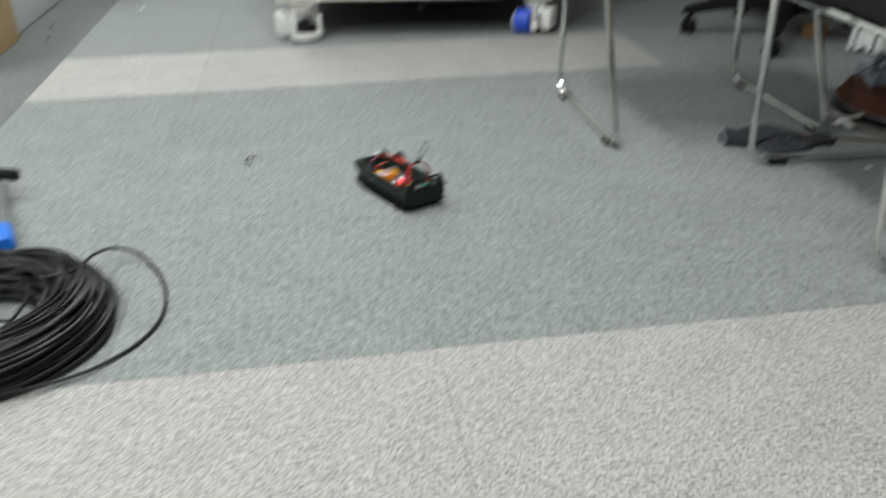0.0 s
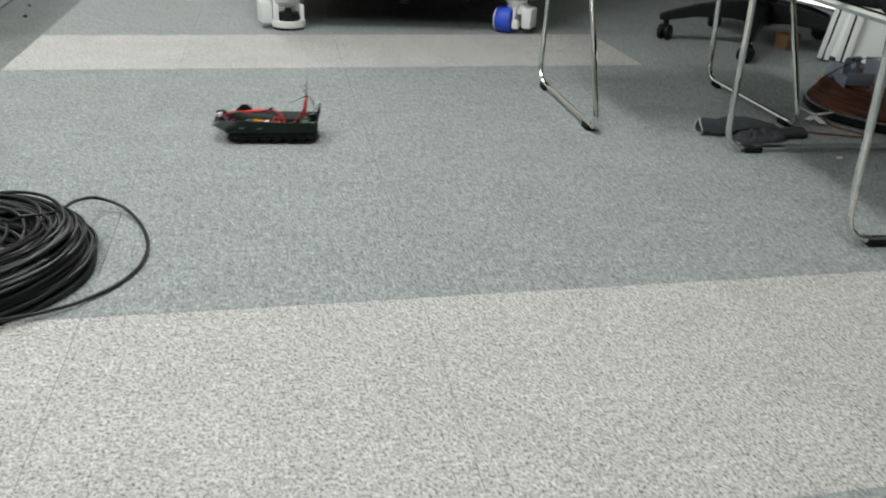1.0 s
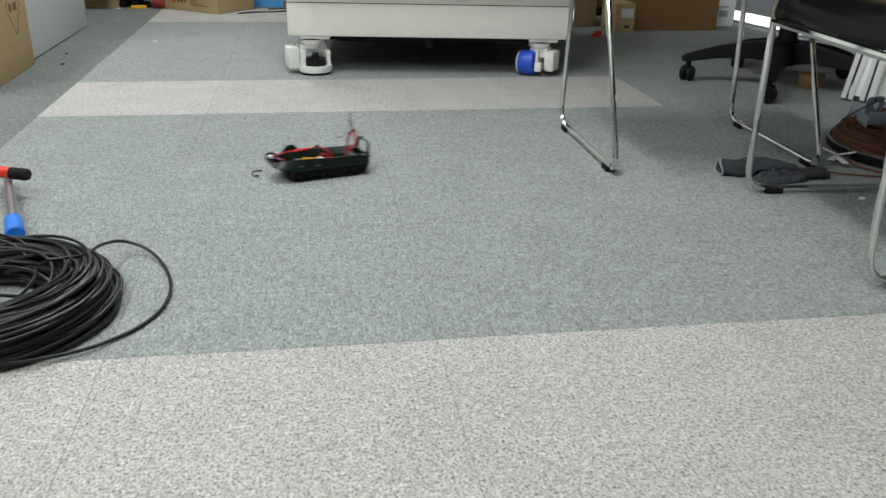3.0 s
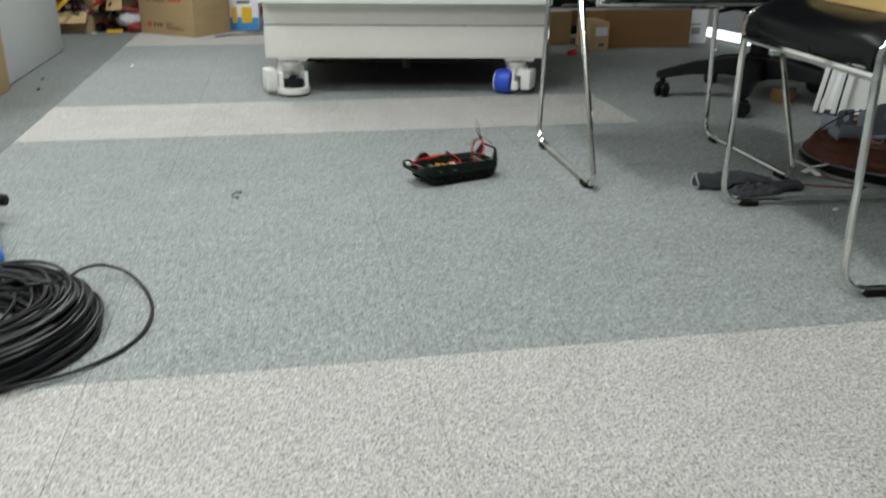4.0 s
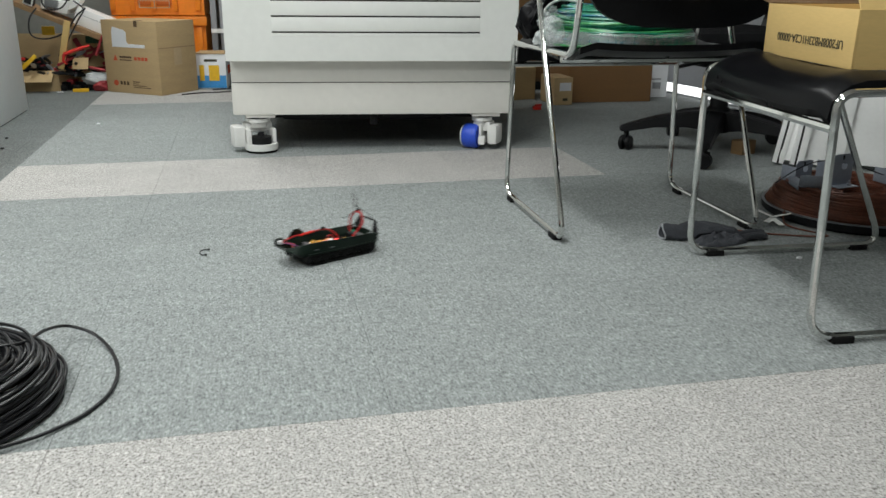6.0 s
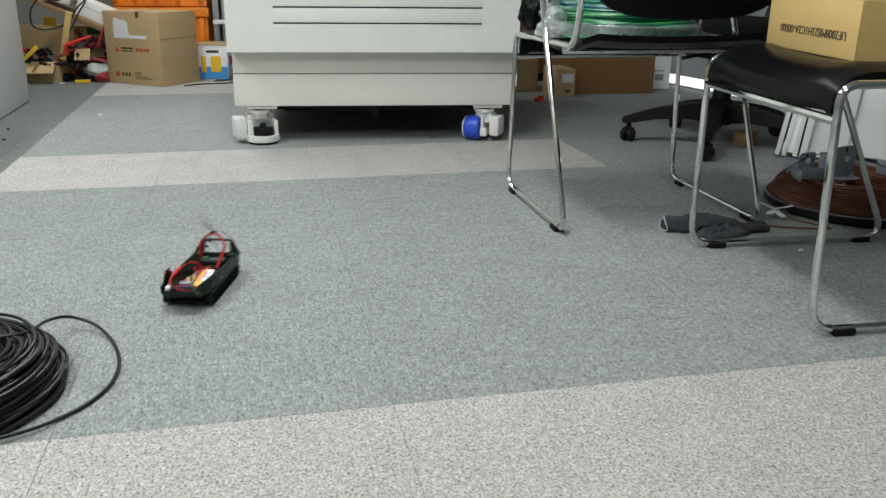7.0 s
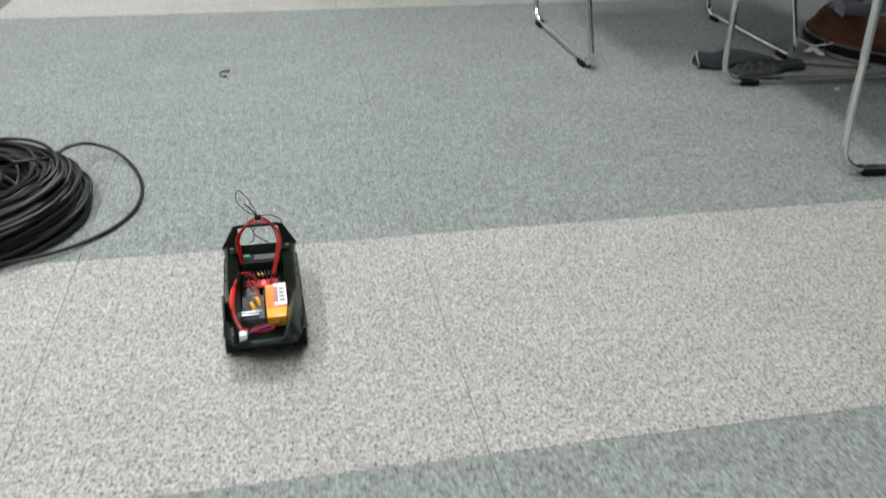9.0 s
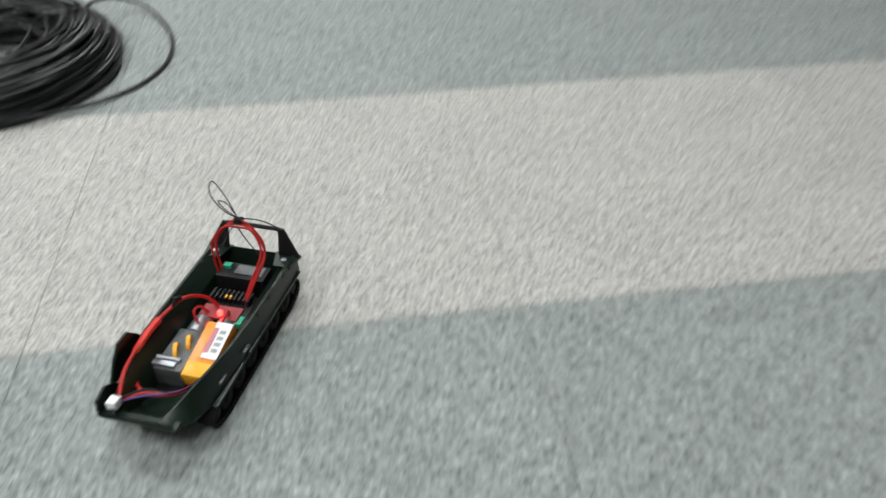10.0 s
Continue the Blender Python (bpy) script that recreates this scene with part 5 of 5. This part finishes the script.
    part("receiver_label", box_bm(-0.090, -0.008, 0.0502, -0.076, 0.022, 0.0512), "gear_dark", t, m=kit)
    part("status_lamp", box_bm(-0.088, -0.022, 0.0502, -0.082, -0.014, 0.0540), "pcb_green", t, m=kit)
    ctl = part("controller", box_bm(-0.062, -0.024, 0.022, -0.030, 0.024, 0.036, bevel=0.001), "black_plastic", t, "black motor controller with pins", m=kit)
    bm = bmesh.new()
    for k in range(9):
        add_box(bm, -0.060, -0.022 + 0.005 * k, 0.0362, -0.046, -0.0195 + 0.005 * k, 0.0425)
    part("heatsink_fins", bm, "black_plastic", ctl)
    part("terminal", box_bm(-0.050, -0.005, 0.0426, -0.046, -0.003, 0.0446), "battery_yellow", ctl)
    part("terminal", box_bm(-0.050, 0.000, 0.0426, -0.046, 0.002, 0.0446), "battery_yellow", ctl)
    part("circuit_board", box_bm(-0.036, -0.020, 0.030, -0.018, 0.020, 0.0325), "print_red", t, "red circuit board")
    part("indicator", lathe_bm([(0, 0.0326), (0.0028, 0.0326), (0.0028, 0.036), (0.002, 0.0375), (0, 0.038)], 10, pose(-0.022, 0.002, 0)), "led_red", t, "lit red indicator", m=pose(0, 0, 0.001))
    part("terminal_block", box_bm(-0.028, 0.014, 0.0326, -0.016, 0.025, 0.040, bevel=0.0008), "pcb_green", t, m=kit)
    gear = part("gearbox", box_bm(0.004, -0.027, 0.022, 0.058, 0.001, 0.043, bevel=0.002), "gear_dark", t, "grey gearbox with two motors", m=kit)
    for y in (-0.014, 0.010):
        part("motor", lathe_bm([(0, -0.012), (0.0095, -0.012), (0.0105, -0.010), (0.0105, 0.010), (0, 0.012)], 18, pose(-0.006, y, 0.034, 0, 90, 0)), "steel", gear, "silver motor can")
    for gx, gy in ((0.022, -0.008), (0.034, -0.015)):
        part("gear", lathe_bm([(0.0035, -0.0018), (0.0095, -0.0018), (0.0095, 0.0018), (0.0035, 0.0018), (0.0035, -0.0018)], 18, pose(gx, gy, 0.0415, 90, 0, 20)), "battery_yellow", gear, "yellow plastic gear")
    part("axle", tube_bm([(0.046, -0.028, 0.0445), (0.046, -0.004, 0.0445)], 0.0022, 8), "steel", gear)
    part("bracket_arm", box_bm(0.050, -0.030, 0.0425, 0.056, -0.006, 0.0465, bevel=0.0008), "steel", gear)
    bat = part("battery", box_bm(-0.002, 0.0025, 0.030, 0.060, 0.030, 0.047, bevel=0.003), "battery_amber", t, "yellow battery pack", m=pose(0.03, 0, 0.0315, 0, 11, 0) @ pose(-0.03, 0, -0.038))
    part("end_cap", box_bm(0.044, 0.0030, 0.0300, 0.0606, 0.0295, 0.0476, bevel=0.0025), "battery_yellow", bat)
    part("battery_label", box_bm(-0.001, 0.0135, 0.0472, 0.040, 0.0295, 0.0482), "label_white", bat, "white printed label")
    part("label_print", box_bm(0.006, 0.0135, 0.0483, 0.034, 0.0185, 0.0488), "label_pink", bat)
    bm = bmesh.new()
    for k in range(4):
        add_box(bm, 0.008 + 0.007 * k, 0.0205, 0.0483, 0.012 + 0.007 * k, 0.0265, 0.0486)
    part("label_print", bm, "panel_grey", bat)
    part("connector", box_bm(0.112, -0.030, 0.0445, 0.122, -0.021, 0.0535, bevel=0.001), "label_white", t, "white plug at the nose")
    for k in range(3):
        part("nose_wire", tube_bm(smooth_path([(0.112, -0.022, 0.047 + 0.0016 * k), (0.104 - 0.004 * k, -0.008, 0.048), (0.094, 0.010, 0.045), (0.080, 0.018, 0.038), (0.060, 0.020, 0.030)], 6), 0.0011, 6), ("purple_wire", "red_wire", "black_plastic")[k], t)
    part("battery_wire", tube_bm(smooth_path([(0.060, 0.010, 0.030), (0.078, 0.008, 0.038), (0.090, -0.008, 0.044), (0.086, -0.024, 0.047), (0.070, -0.034, 0.048)], 6), 0.0016, 6), "red_wire", t, "red battery wire", m=kit)
    wire = [(0.108, -0.026, 0.049), (0.080, -0.0350, 0.053), (0.040, -0.038, 0.054), (0.012, -0.034, 0.057), (-0.012, -0.026, 0.058), (-0.030, -0.014, 0.046), (-0.036, -0.004, 0.026)]
    part("power_wire", tube_bm(smooth_path(wire, 6), 0.0019, 8), "red_wire", t, "long red power wire")
    part("heat_shrink", tube_bm(smooth_path([(0.060, -0.0383, 0.0515), (0.040, -0.038, 0.054), (0.020, -0.0355, 0.0565)], 5), 0.0033, 8), "red_plastic", t, "red heat-shrink sleeve")
    part("switch_lead", tube_bm([(0.004, -0.030, 0.058), (-0.002, -0.029, 0.064), (-0.008, -0.027, 0.062)], [0.0012, 0.0026, 0.0022], 8), "black_plastic", t)
    for k, (ya, yb, xa) in enumerate(((-0.024, 0.028, -0.082), (-0.022, 0.025, -0.080), (-0.026, 0.030, -0.078))):
        hgt = 0.101 - 0.003 * k
        pts = [(xa, ya, 0.036), (xa - 0.004, ya - 0.004, 0.070), (xa - 0.006, ya * 0.55, 0.092), (xa - 0.006, 0.002, hgt), (xa - 0.005, yb * 0.6, 0.093), (xa, yb, 0.072), (-0.060, yb * 0.75, 0.046), (-0.048, yb * 0.5, 0.026)]
        part("arch_wire", tube_bm(smooth_path(pts, 6), 0.0012, 7), "red_wire", t, "red wire arched over the tail")
    for k in range(2):
        y = -0.012 + 0.022 * k
        part("motor_lead", tube_bm(smooth_path([(-0.004, y, 0.034), (-0.010, y * 1.5, 0.044), (-0.020, y * 1.3, 0.042), (-0.026, y * 0.7, 0.022)], 6), 0.0013, 6), "red_wire", t)
    part("cable_tie", tube_bm([(-0.088, -0.002, 0.100), (-0.088, 0.006, 0.101)], 0.0040, 8), "black_plastic", t)
    ant = [[(-0.088, 0.002, 0.103), (-0.086, -0.012, 0.112), (-0.088, -0.024, 0.128), (-0.090, -0.020, 0.142), (-0.088, -0.008, 0.128), (-0.087, 0.001, 0.107)],
           [(-0.088, 0.002, 0.103), (-0.080, -0.006, 0.118), (-0.084, -0.014, 0.124), (-0.092, -0.010, 0.116), (-0.089, 0.0, 0.104)],
           [(-0.088, 0.003, 0.103), (-0.094, 0.018, 0.100), (-0.102, 0.030, 0.090), (-0.108, 0.034, 0.080)],
           [(-0.088, 0.001, 0.102), (-0.068, -0.004, 0.092), (-0.055, -0.006, 0.084), (-0.046, -0.010, 0.086)],
           [(-0.088, 0.0, 0.101), (-0.100, -0.010, 0.088), (-0.104, -0.004, 0.066), (-0.094, 0.012, 0.058), (-0.088, 0.020, 0.056)]]
    for p in ant:
        part("antenna_wire", tube_bm(smooth_path(p, 6), 0.0006, 5), "black_plastic", t, "thin black antenna wire")
    return t


equipment_cabinet()
visitor_chair(pose(0.845, 1.040, 0, 0, 0, -0.6), 0.550, "black visitor chair with chromed sled frame, wire on its seat")
visitor_chair(pose(1.058, 0.345, 0, 0, 0, 86.0), 0.522, "black visitor chair with chromed sled frame, box on its seat")
printed_box_on_chair()
black_coil()
brown_coil()
green_reel()
black_strap_bag()
office_chair()
left_side()
back_store()
right_back()
floor_clutter()
vehicle = model_vehicle()
build_tiles()


def motions():
    rows = [
        (0, 0.011, 0.619, 116), (0.2, -0.017, 0.672, 126), (0.5, -0.080, 0.741, 140), (1.0, -0.228, 0.812, 176), (1.5, -0.378, 0.812, 187),
        (2.0, -0.472, 0.806, 195), (2.5, -0.349, 0.834, 196.5), (2.7, -0.277, 0.846, 197), (3.8, 0.157, 0.928, 198), (4.1, 0.270, 0.957, 203),
        (4.5, 0.352, 1.006, 209), (5.0, 0.283, 0.969, 207), (5.5, 0.112, 0.865, 203), (5.7, 0.062, 0.835, 203), (6.8, -0.272, 0.634, 242.8),
        (7.0, -0.313, 0.560, 254.2), (7.2, -0.329, 0.499, 267), (7.5, -0.327, 0.396, 276.7), (8.0, -0.298, 0.200, 279),
        (8.5, -0.262, -0.005, 279), (9.0, -0.232, -0.190, 271.7), (9.5, -0.254, -0.358, 252.3), (10.0, -0.312, -0.527, 248),
    ]
    walk(vehicle, [(t, pose(x, y, 0, 0, 0, h)) for t, x, y, h in rows])


motions()
